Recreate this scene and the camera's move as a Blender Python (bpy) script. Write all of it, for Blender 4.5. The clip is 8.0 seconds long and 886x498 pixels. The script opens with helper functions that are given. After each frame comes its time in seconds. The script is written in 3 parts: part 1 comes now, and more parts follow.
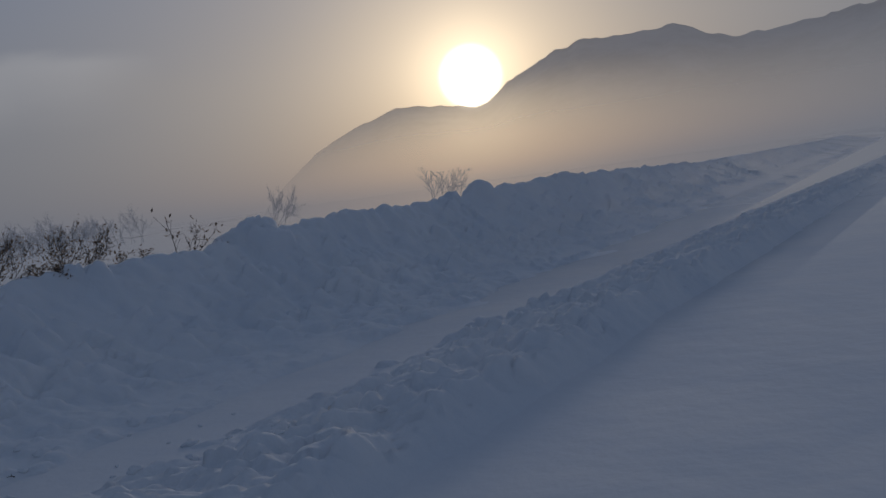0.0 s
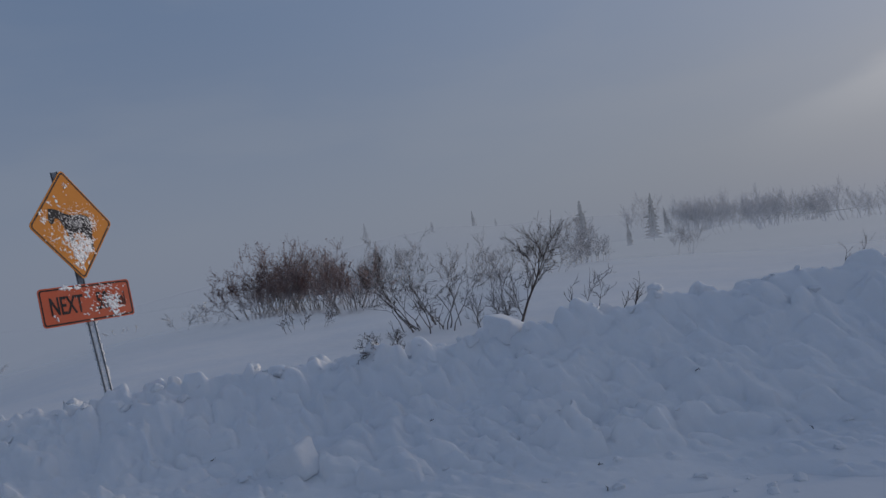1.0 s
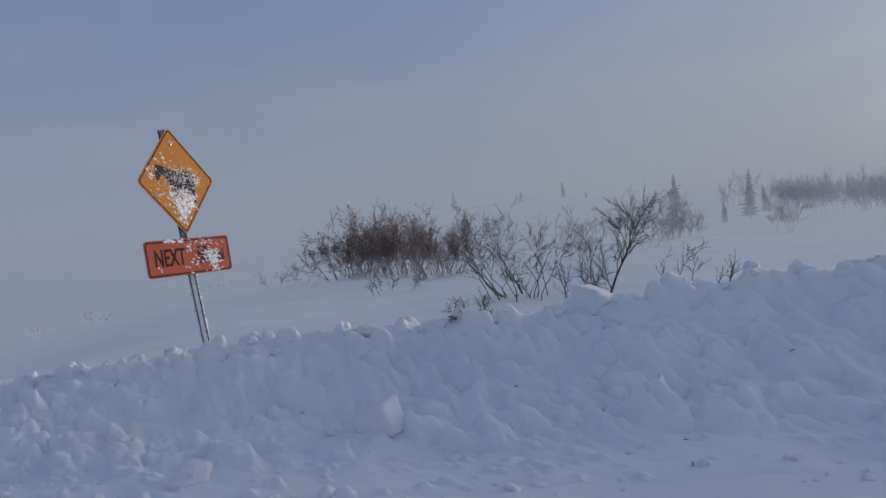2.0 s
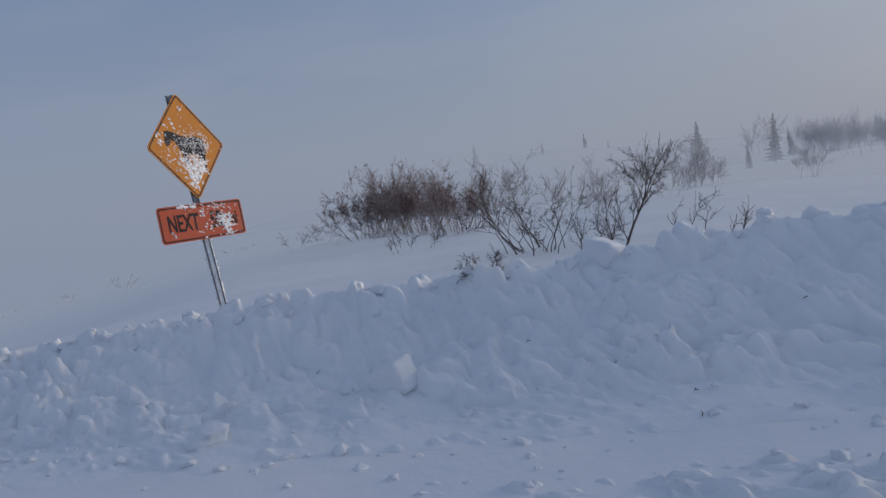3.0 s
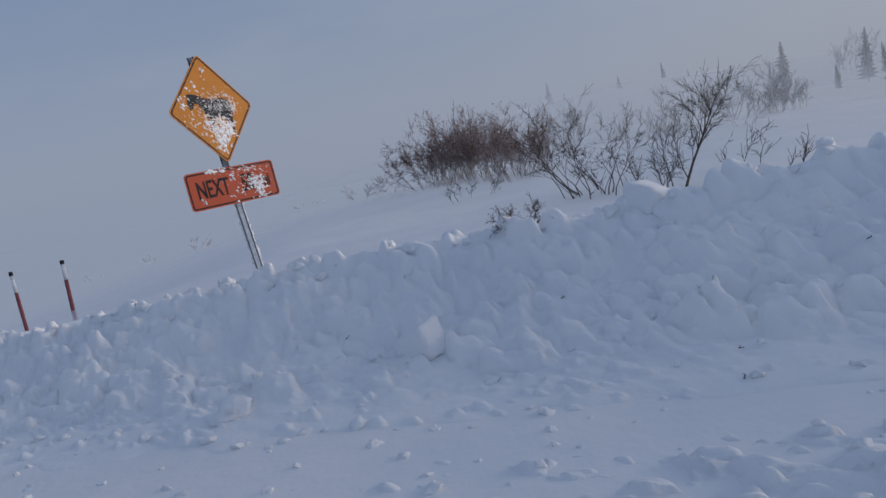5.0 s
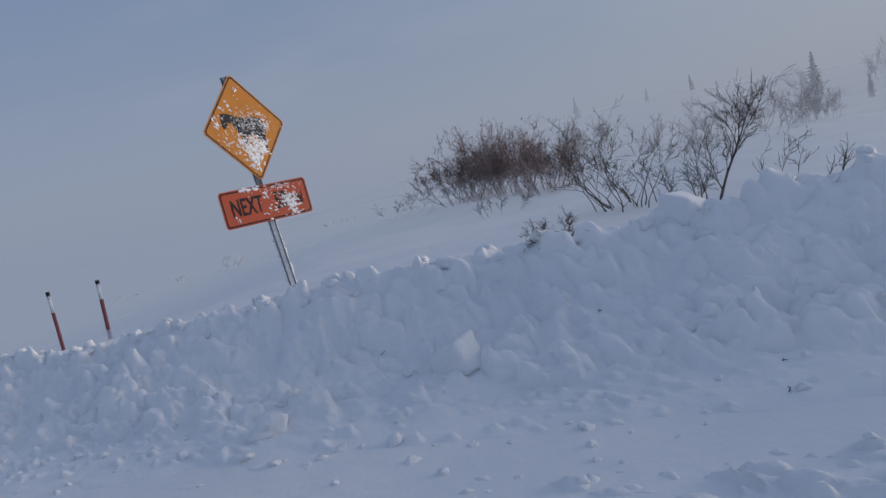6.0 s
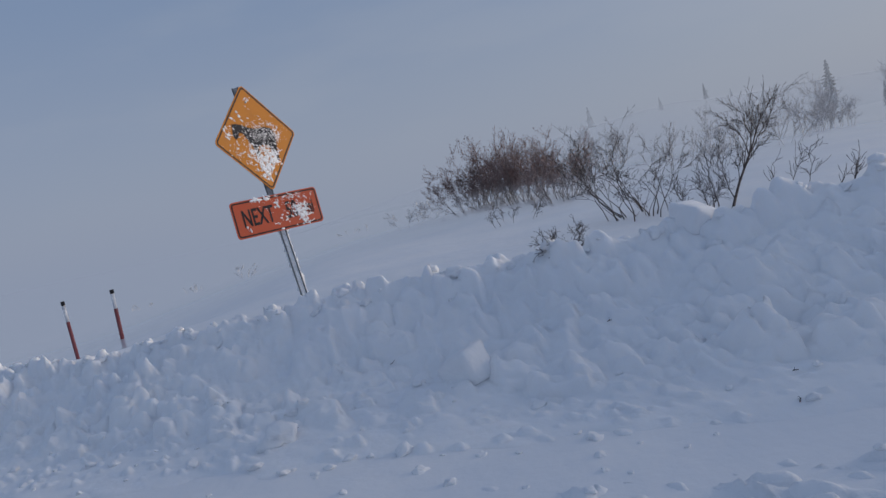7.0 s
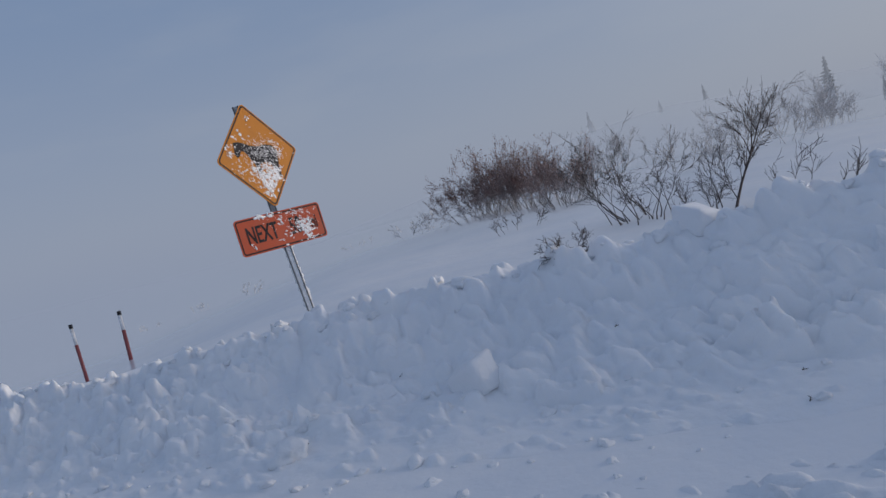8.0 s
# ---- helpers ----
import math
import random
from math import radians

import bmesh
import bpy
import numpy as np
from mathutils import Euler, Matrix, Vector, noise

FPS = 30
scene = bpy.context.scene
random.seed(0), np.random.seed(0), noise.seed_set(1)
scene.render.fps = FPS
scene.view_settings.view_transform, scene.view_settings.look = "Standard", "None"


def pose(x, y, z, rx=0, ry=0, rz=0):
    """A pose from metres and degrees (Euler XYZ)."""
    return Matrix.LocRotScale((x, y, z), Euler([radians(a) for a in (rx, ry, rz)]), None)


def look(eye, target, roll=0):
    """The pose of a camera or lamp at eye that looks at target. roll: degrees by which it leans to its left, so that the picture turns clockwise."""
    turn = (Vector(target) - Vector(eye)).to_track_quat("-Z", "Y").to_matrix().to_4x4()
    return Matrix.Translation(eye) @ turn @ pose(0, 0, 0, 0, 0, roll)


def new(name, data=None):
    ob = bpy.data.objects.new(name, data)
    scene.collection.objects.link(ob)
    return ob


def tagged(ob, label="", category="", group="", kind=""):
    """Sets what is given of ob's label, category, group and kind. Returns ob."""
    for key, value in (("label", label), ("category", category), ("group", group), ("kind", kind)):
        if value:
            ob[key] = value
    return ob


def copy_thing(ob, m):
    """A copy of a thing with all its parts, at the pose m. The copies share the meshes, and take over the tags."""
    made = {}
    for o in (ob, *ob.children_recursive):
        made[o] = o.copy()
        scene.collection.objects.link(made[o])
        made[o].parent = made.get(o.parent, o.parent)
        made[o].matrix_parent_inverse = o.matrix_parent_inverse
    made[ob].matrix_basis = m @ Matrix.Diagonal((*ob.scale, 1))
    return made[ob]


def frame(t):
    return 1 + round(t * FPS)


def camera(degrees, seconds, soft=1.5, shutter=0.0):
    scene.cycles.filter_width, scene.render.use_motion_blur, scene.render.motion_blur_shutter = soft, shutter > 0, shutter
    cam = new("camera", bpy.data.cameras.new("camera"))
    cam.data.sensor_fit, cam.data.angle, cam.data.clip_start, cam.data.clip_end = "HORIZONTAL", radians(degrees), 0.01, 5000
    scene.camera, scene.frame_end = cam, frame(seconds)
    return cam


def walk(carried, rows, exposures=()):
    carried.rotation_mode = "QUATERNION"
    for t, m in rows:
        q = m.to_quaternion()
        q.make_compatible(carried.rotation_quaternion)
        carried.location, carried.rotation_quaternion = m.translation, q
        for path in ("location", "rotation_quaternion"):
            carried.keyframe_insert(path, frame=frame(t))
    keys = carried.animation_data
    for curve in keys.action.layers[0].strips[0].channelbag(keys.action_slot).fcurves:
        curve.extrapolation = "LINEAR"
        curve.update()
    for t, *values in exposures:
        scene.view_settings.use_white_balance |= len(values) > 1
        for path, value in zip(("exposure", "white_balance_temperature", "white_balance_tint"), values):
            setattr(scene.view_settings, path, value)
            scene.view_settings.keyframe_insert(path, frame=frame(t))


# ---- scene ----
cam = camera(55.5, 8.0)
PATH = [
    (0, (-0.046, 1.226, 1.638), (-0.165, 3.217, 1.491), -7.9),
    (0.1, (-0.116, 1.248, 1.654), (-0.501, 3.208, 1.535), -7.9),
    (0.2, (-0.073, 1.273, 1.643), (-0.711, 3.167, 1.557), -8.3),
    (0.3, (-0.066, 1.247, 1.637), (-0.917, 3.056, 1.585), -8.5),
    (0.4, (-0.068, 1.253, 1.667), (-1.14, 2.941, 1.646), -8.6),
    (0.5, (-0.09, 1.227, 1.66), (-1.394, 2.743, 1.673), -8.6),
    (0.6, (-0.152, 1.184, 1.676), (-1.668, 2.488, 1.71), -8.7),
    (0.8, (-0.1, 1.105, 1.696), (-1.875, 2.026, 1.728), -8.6),
    (1, (-0.144, 1.015, 1.699), (-2.003, 1.753, 1.739), -8.5),
    (1.5, (-0.136, 0.932, 1.687), (-2.051, 1.51, 1.715), -7.1),
    (1.7, (-0.132, 0.937, 1.685), (-2.052, 1.497, 1.697), -6.7),
    (2.8, (-0.106, 1.096, 1.64), (-2.051, 1.557, 1.577), -6.5),
    (3, (-0.102, 1.126, 1.672), (-2.044, 1.591, 1.568), -8.1),
    (3.5, (-0.523, 1.227, 1.584), (-2.464, 1.676, 1.409), -10.2),
    (4, (-0.641, 1.423, 1.632), (-2.603, 1.744, 1.416), -10.2),
    (4.5, (-0.439, 1.77, 1.662), (-2.415, 2.007, 1.465), -11.1),
    (4.7, (-0.466, 1.799, 1.664), (-2.44, 2.041, 1.458), -11.3),
    (5.8, (-0.524, 1.752, 1.656), (-2.503, 1.982, 1.485), -12.7),
    (6, (-0.534, 1.741, 1.656), (-2.52, 1.93, 1.505), -12.4),
    (6.5, (-0.514, 1.731, 1.662), (-2.502, 1.905, 1.524), -12.2),
    (7, (-0.527, 1.782, 1.647), (-2.517, 1.944, 1.525), -12.5),
    (7.5, (-0.47, 1.836, 1.646), (-2.46, 1.991, 1.533), -13.6),
    (8, (-0.515, 1.789, 1.659), (-2.506, 1.945, 1.562), -14.5),
]
EXPOSURES = [
    (0.0, -1.28, 6200, 10), (0.4, -1.17, 6180, 10), (0.7, -0.80, 6300, 10), (1.0, -0.44, 6450, 10), (1.2, -0.37, 6450, 10), (1.5, -0.17, 6500, 10),
    (3.0, -0.01, 6500, 10), (4.0, 0.08, 6500, 10), (6.0, 0.05, 6500, 10), (8.0, 0.06, 6500, 10),
]
walk(cam, [(t, look(eye, target, roll)) for t, eye, target, roll in PATH], EXPOSURES)

# ---- light ----
SUN_EL = radians(7.0)
SUN_DIR = Vector((0.0, math.cos(SUN_EL), math.sin(SUN_EL)))


class Nodes:
    """Short hand for node trees."""

    def __init__(self, tree):
        self.tree = tree
        tree.nodes.clear()

    def add(self, kind, **props):
        n = self.tree.nodes.new(kind)
        for k, v in props.items():
            if k == "operation":
                n.operation = v
            elif k == "blend":
                n.data_type, n.blend_type = "RGBA", v
            elif k == "interp":
                n.interpolation_type = v
        return n

    def put(self, value, socket):
        if isinstance(value, bpy.types.NodeSocket):
            self.tree.links.new(value, socket)
        elif isinstance(value, tuple) and len(value) == 3 and socket.type == "RGBA":
            socket.default_value = (*value, 1)
        else:
            socket.default_value = value

    def math(self, op, a, b=0.0, c=0.0):
        n = self.add("ShaderNodeMath", operation=op)
        for v, s in zip((a, b, c), n.inputs):
            self.put(v, s)
        return n.outputs[0]

    def vec(self, op, a, b=(0, 0, 0)):
        n = self.add("ShaderNodeVectorMath", operation=op)
        self.put(a, n.inputs[0])
        if op == "SCALE":
            self.put(b, n.inputs["Scale"])
        else:
            self.put(b, n.inputs[1])
        return n.outputs["Value"] if op in ("DOT_PRODUCT", "LENGTH") else n.outputs[0]

    def step(self, v, lo, hi, a=0.0, b=1.0):
        n = self.add("ShaderNodeMapRange", interp="SMOOTHSTEP")
        for x, s in zip((v, lo, hi, a, b), n.inputs[:5]):
            self.put(x, s)
        return n.outputs[0]

    def mix(self, f, a, b, blend="MIX"):
        n = self.add("ShaderNodeMix", blend=blend)
        self.put(f, n.inputs[0])
        self.put(a, n.inputs[6])
        self.put(b, n.inputs[7])
        return n.outputs[2]

    def noise(self, vector, scale, detail=4.0, rough=0.5):
        n = self.add("ShaderNodeTexNoise")
        if vector is not None:
            self.put(vector, n.inputs["Vector"])
        n.inputs["Scale"].default_value, n.inputs["Detail"].default_value = scale, detail
        n.inputs["Roughness"].default_value = rough
        return n.outputs["Fac"]


world = bpy.data.worlds.new("winter_sky")
scene.world = world
world.use_nodes = True
w = Nodes(world.node_tree)
direction = w.add("ShaderNodeTexCoord").outputs["Generated"]
split = w.add("ShaderNodeSeparateXYZ")
w.put(direction, split.inputs[0])
up = split.outputs[2]
sky = w.add("ShaderNodeTexSky")
sky.sky_type, sky.sun_disc, sky.sun_elevation, sky.sun_rotation = "NISHITA", False, SUN_EL, 0.0
sky.dust_density, sky.air_density = 3.0, 1.0
# blowing snow near the ground, blue above it
facing = w.vec("DOT_PRODUCT", direction, tuple(SUN_DIR))
low = w.mix(w.step(facing, -0.7, 0.72), (0.238, 0.282, 0.382), (0.262, 0.300, 0.378))
haze = w.mix(w.step(up, 0.02, 0.36), low, w.mix(w.step(facing, 0.0, 0.9), (0.165, 0.232, 0.366), (0.24, 0.315, 0.47)))
haze = w.mix(w.step(up, 0.3, 0.9), haze, (0.155, 0.212, 0.335))
haze = w.vec("SCALE", haze, w.step(facing, 0.6, 0.95, 1.0, 1.15))
haze = w.vec("SCALE", haze, w.step(split.outputs[0], 0.1, 0.9, 1.0, 1.12))
# thin high cloud, and one pale streamer of blown snow with a firm upper edge
az = w.math("DEGREES", w.math("ARCTAN2", split.outputs[0], split.outputs[1]))
el = w.math("DEGREES", w.math("ARCSINE", up))
wisp = w.noise(w.vec("MULTIPLY", direction, (2.5, 2.5, 9.0)), 1.6, 5.0)
cloud = w.math("MULTIPLY", w.step(wisp, 0.42, 0.68), w.step(up, 0.02, 0.16))
haze = w.mix(w.math("MULTIPLY", cloud, 0.11), haze, (0.36, 0.38, 0.42))
ridge = w.math("MINIMUM", w.math("MULTIPLY_ADD", az, 0.257, 18.7), 11.4)
under = w.math("ADD", w.math("SUBTRACT", ridge, el), w.math("MULTIPLY", w.math("SUBTRACT", wisp, 0.5), 3.0))
streamer = w.math("MULTIPLY", w.step(under, -0.4, 0.9), w.step(under, 0.5, 4.8, 1.0, 0.0))
streamer = w.math("MULTIPLY", streamer, w.math("MULTIPLY", w.step(az, -50.0, -30.0), w.step(az, -25.5, -19.0, 1.0, 0.0)))
haze = w.vec("ADD", haze, w.vec("SCALE", (0.15, 0.135, 0.11), streamer))
near_sun = w.math("MAXIMUM", w.vec("DOT_PRODUCT", direction, tuple(SUN_DIR)), 0.0)


def glow(colour, power):
    return w.vec("SCALE", colour, w.math("POWER", near_sun, power))


total = haze
# the wide glow is dimmed low down, where the snow blows thickest
thick = w.step(up, -0.02, 0.16, 0.22, 1.0)
for colour, power in (((0.165, 0.118, 0.052), 3.0), ((0.25, 0.19, 0.115), 18.0), ((0.88, 0.68, 0.42), 110.0)):
    total = w.vec("ADD", total, w.vec("SCALE", glow(colour, power), thick))
total = w.vec("ADD", total, glow((1.53, 1.18, 0.71), 600.0))
disc = w.step(near_sun, math.cos(radians(2.35)), math.cos(radians(1.45)))
total = w.vec("ADD", total, w.vec("SCALE", (3.0, 2.7, 2.1), disc))
total = w.vec("ADD", total, w.vec("SCALE", sky.outputs[0], 0.01))
back = w.add("ShaderNodeBackground")
w.put(total, back.inputs["Color"])
back.inputs["Strength"].default_value = 1.0
w.put(back.outputs[0], w.add("ShaderNodeOutputWorld").inputs[0])

sun_data = bpy.data.lights.new("sun", "SUN")
sun_data.energy, sun_data.angle, sun_data.color = 1.8, radians(24.0), (1.0, 0.87, 0.75)
sun = new("sun", sun_data)
sun.matrix_world = look(SUN_DIR * 50, (0, 0, 0))


# ---- materials ----
def material(name, build):
    m = bpy.data.materials.new(name)
    m.use_nodes = True
    n = Nodes(m.node_tree)
    surface = build(n)
    n.put(surface, n.add("ShaderNodeOutputMaterial").inputs[0])
    return m


def principled(n, colour, rough, metal=0.0, bump=None, depth=0.02, specular=0.5, scatter=0.0):
    p = n.add("ShaderNodeBsdfPrincipled")
    n.put(colour, p.inputs["Base Color"])
    n.put(rough, p.inputs["Roughness"])
    n.put(metal, p.inputs["Metallic"])
    p.inputs["Specular IOR Level"].default_value = specular
    if scatter:
        p.inputs["Subsurface Weight"].default_value, p.inputs["Subsurface Scale"].default_value = scatter, 0.04
        p.inputs["Subsurface Radius"].default_value = (1.0, 0.95, 0.9)
    if bump is not None:
        b = n.add("ShaderNodeBump")
        b.inputs["Strength"].default_value, b.inputs["Distance"].default_value = 1.0, depth
        n.put(bump, b.inputs["Height"])
        n.put(b.outputs[0], p.inputs["Normal"])
    return p.outputs[0]


def veiled(n, surface, share):
    """Haze put into the material: part of what lies behind far things shows through."""
    clear = n.add("ShaderNodeBsdfTransparent")
    m = n.add("ShaderNodeMixShader")
    n.put(share, m.inputs[0])
    n.put(surface, m.inputs[1])
    n.put(clear.outputs[0], m.inputs[2])
    return m.outputs[0]


def snow(fine, fade=None, ripple=False, scatter=0.0, relief=0.034):
    def build(n):
        place = n.add("ShaderNodeNewGeometry").outputs["Position"]
        big, small = n.noise(place, 0.7, 4), n.noise(place, fine, 4, 0.5)
        grit = n.noise(place, 90.0, 3)
        c = n.mix(n.step(big, 0.3, 0.7), (0.80, 0.82, 0.85), (0.87, 0.87, 0.875))
        c = n.mix(n.math("MULTIPLY", n.step(grit, 0.60, 0.74), 0.25), c, (0.62, 0.64, 0.68))
        h = n.math("ADD", n.math("MULTIPLY", small, 0.7), n.math("MULTIPLY", grit, 0.03))
        if ripple:
            drift = n.noise(n.vec("MULTIPLY", place, (0.8, 1.3, 1.0)), 0.9, 4, 0.55)
            h = n.math("ADD", h, n.math("MULTIPLY", drift, 0.6))
        s = principled(n, c, 0.85, bump=h, depth=relief, specular=0.08, scatter=scatter)
        # distance haze built into the snow: it goes transparent away from the origin
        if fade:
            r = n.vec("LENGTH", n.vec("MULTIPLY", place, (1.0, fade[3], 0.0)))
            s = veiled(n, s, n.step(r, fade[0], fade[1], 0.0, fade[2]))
        return s
    return build


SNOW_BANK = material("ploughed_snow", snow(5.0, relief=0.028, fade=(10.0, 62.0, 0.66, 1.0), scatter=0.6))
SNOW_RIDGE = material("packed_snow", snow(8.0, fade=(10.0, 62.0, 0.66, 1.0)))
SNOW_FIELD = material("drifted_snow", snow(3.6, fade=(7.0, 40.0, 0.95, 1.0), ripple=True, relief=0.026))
SNOW_CAKED = material("caked_snow", snow(20.0))
SNOW_CLOD = material("snow_clod", snow(9.0))


def bark(colour, other, rime_haze=None, veil=0.0):
    """Plastered snow and painted-in haze pale it: how high, how thickly low down, and higher up."""
    def build(n):
        place = n.add("ShaderNodeNewGeometry").outputs["Position"]
        v = n.noise(place, 14.0, 3)
        c = n.mix(n.step(v, 0.35, 0.65), colour, other)
        if rime_haze:
            z = n.add("ShaderNodeSeparateXYZ")
            n.put(n.add("ShaderNodeTexCoord").outputs["Object"], z.inputs[0])
            patch = n.math("MULTIPLY", n.math("SUBTRACT", n.noise(place, 2.3, 3), 0.5), 0.5)
            share = n.math("ADD", n.step(z.outputs[2], 0.0, rime_haze[0], rime_haze[1], rime_haze[2]), patch)
            c = n.mix(n.math("MINIMUM", n.math("MAXIMUM", share, 0.0), 1.0), c, (0.68, 0.69, 0.71))
        s = principled(n, c, 0.85, bump=n.noise(place, 120.0, 2), depth=0.004, specular=0.2)
        return veiled(n, s, veil) if veil else s
    return build


BARK = material("dark_bark", bark((0.055, 0.048, 0.048), (0.12, 0.105, 0.10)))
BARK_MID = material("grey_brown_bark", bark((0.075, 0.062, 0.058), (0.16, 0.135, 0.13), (0.5, 0.4, 0.08)))
BARK_TWIG = material("weathered_twig", bark((0.09, 0.08, 0.08), (0.2, 0.185, 0.18)))
# haze put into the colour of farther plants: paler bark, partly see-through
BARK_MIST = material("hazed_bark", bark((0.36, 0.345, 0.345), (0.48, 0.465, 0.465), (0.7, 0.8, 0.3), 0.45))
BARK_TUFT = material("hazed_twig", bark((0.46, 0.45, 0.46), (0.56, 0.55, 0.56), (0.6, 0.8, 0.4)))
BARK_FAR = material("far_hazed_bark", bark((0.62, 0.60, 0.59), (0.70, 0.68, 0.67), (1.0, 0.9, 0.45), 0.62))
TWIG_RED = material("red_brown_twig", bark((0.15, 0.092, 0.082), (0.235, 0.155, 0.14), (0.9, 0.85, 0.08)))
LEAF_DRY = material("dry_brown_leaf", bark((0.20, 0.13, 0.085), (0.33, 0.235, 0.155)))
# needles painted paler and clearer with distance, in place of haze
NEEDLES = material("hazed_needles", bark((0.12, 0.13, 0.125), (0.22, 0.225, 0.22), (1.3, 0.85, 0.1), 0.72))
NEEDLES_FAR = material("pale_hazed_needles", bark((0.22, 0.225, 0.225), (0.3, 0.3, 0.3), (1.5, 0.85, 0.15), 0.82))
NEEDLES_FAINT = material("white_hazed_needles", bark((0.33, 0.325, 0.32), (0.4, 0.395, 0.39), (1.8, 0.85, 0.2), 0.91))


def paint(colour, dirt, rough=0.42):
    def build(n):
        place = n.add("ShaderNodeTexCoord").outputs["Object"]
        v, f = n.noise(place, 5.0, 4), n.noise(place, 60.0, 4)
        c = n.mix(n.math("MULTIPLY", n.step(v, 0.4, 0.75), 0.5), colour, dirt)
        c = n.mix(n.math("MULTIPLY", n.step(f, 0.62, 0.75), 0.06), c, (0.65, 0.66, 0.68))
        return principled(n, c, rough, bump=f, depth=0.0015, specular=0.12)
    return build


SIGN_YELLOW = material("sign_amber", paint((0.46, 0.16, 0.004), (0.36, 0.13, 0.012)))
SIGN_ORANGE = material("sign_orange_red", paint((0.43, 0.082, 0.04), (0.36, 0.095, 0.06)))
SIGN_BLACK = material("sign_black", paint((0.018, 0.018, 0.022), (0.05, 0.05, 0.055), 0.6))
POLE_RED = material("pole_red", paint((0.24, 0.075, 0.08), (0.2, 0.08, 0.09)))
POLE_WHITE = material("pole_white", paint((0.60, 0.62, 0.66), (0.35, 0.36, 0.4)))
STEEL_DARK = material("weathered_steel", paint((0.13, 0.14, 0.15), (0.2, 0.2, 0.21), 0.55))
STEEL = material("galvanised_steel", lambda n: principled(
    n, n.mix(n.step(n.noise(n.add("ShaderNodeTexCoord").outputs["Object"], 25.0, 4), 0.35, 0.65), (0.32, 0.335, 0.35), (0.48, 0.49, 0.5)),
    0.5, 0.55))


def mountain_build(n):
    place = n.add("ShaderNodeNewGeometry").outputs["Position"]
    v = n.noise(place, 0.006, 6, 0.6)
    c = n.mix(n.step(v, 0.35, 0.65), (0.42, 0.41, 0.40), (0.52, 0.51, 0.50))
    s = principled(n, c, 0.9)
    # haze painted into the ridge: a faint warm glow added to its surface
    haze_glow = n.add("ShaderNodeEmission")
    haze_glow.inputs["Color"].default_value, haze_glow.inputs["Strength"].default_value = (1.0, 0.88, 0.80, 1), 0.165
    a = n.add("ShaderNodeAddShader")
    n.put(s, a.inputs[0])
    n.put(haze_glow.outputs[0], a.inputs[1])
    # and the ridge turns see-through towards its foot, as haze would hide it
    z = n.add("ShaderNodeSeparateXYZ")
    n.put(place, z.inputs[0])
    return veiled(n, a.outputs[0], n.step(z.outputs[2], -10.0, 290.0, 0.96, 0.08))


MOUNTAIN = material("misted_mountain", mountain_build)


# ---- mesh helpers ----
def mesh_from(name, verts, faces, mat, smooth=True):
    """A mesh from an array of points and an array of triangles or quads."""
    me = bpy.data.meshes.new(name)
    verts, faces = np.asarray(verts, np.float32), np.asarray(faces, np.int32)
    count, k = faces.shape
    me.vertices.add(len(verts))
    me.vertices.foreach_set("co", verts.ravel())
    me.loops.add(count * k)
    me.loops.foreach_set("vertex_index", faces.ravel())
    me.polygons.add(count)
    me.polygons.foreach_set("loop_start", np.arange(0, count * k, k, dtype=np.int32))
    me.polygons.foreach_set("use_smooth", np.full(count, smooth))
    me.update(calc_edges=True)
    me.validate()
    me.materials.append(mat)
    return me


def grid_faces(rows, cols):
    i = np.arange(rows * cols).reshape(rows, cols)
    return np.stack([i[:-1, :-1], i[:-1, 1:], i[1:, 1:], i[1:, :-1]], -1).reshape(-1, 4)


def part(name, data, parent, label="", kind=""):
    ob = new(name, data)
    ob.parent = parent
    return tagged(ob, label, kind=kind)


def from_bm(name, bm, mat, smooth=False):
    me = bpy.data.meshes.new(name)
    bmesh.ops.recalc_face_normals(bm, faces=bm.faces)
    bm.to_mesh(me)
    bm.free()
    me.materials.append(mat)
    if smooth:
        me.polygons.foreach_set("use_smooth", np.full(len(me.polygons), True))
    return me


def hash2(ix, iy, seed):
    v = (ix.astype(np.int64) * 374761393 + iy.astype(np.int64) * 668265263 + seed * 974711) & 0xFFFFFFFF
    v = ((v ^ (v >> 13)) * 1274126177) & 0xFFFFFFFF
    return ((v ^ (v >> 16)) & 0xFFFF) / 65535.0


def value_noise(x, y, seed=0):
    ix, iy = np.floor(x), np.floor(y)
    fx, fy = x - ix, y - iy
    fx, fy = fx * fx * (3 - 2 * fx), fy * fy * (3 - 2 * fy)
    a, b = hash2(ix, iy, seed), hash2(ix + 1, iy, seed)
    c, d = hash2(ix, iy + 1, seed), hash2(ix + 1, iy + 1, seed)
    return (a * (1 - fx) + b * fx) * (1 - fy) + (c * (1 - fx) + d * fx) * fy - 0.5


def fbm(x, y, octaves, seed=0):
    total, size = 0.0, 1.0
    for k in range(octaves):
        total = total + size * value_noise(x * 2.03 ** k + 17 * k, y * 2.03 ** k - 9 * k, seed + k)
        size *= 0.5
    return total


def ease(v, lo, hi):
    v = np.clip((v - lo) / (hi - lo), 0, 1)
    return v * v * (3 - 2 * v)


# ---- the lie of the land ----
def crest_x(y):
    """The top of the bank that runs beside the road."""
    return -10.8 + 0.5 * y


def windrow_x(y):
    """The foot of the low ridge, where the ploughed lane begins."""
    return -4.9 + 0.58 * y


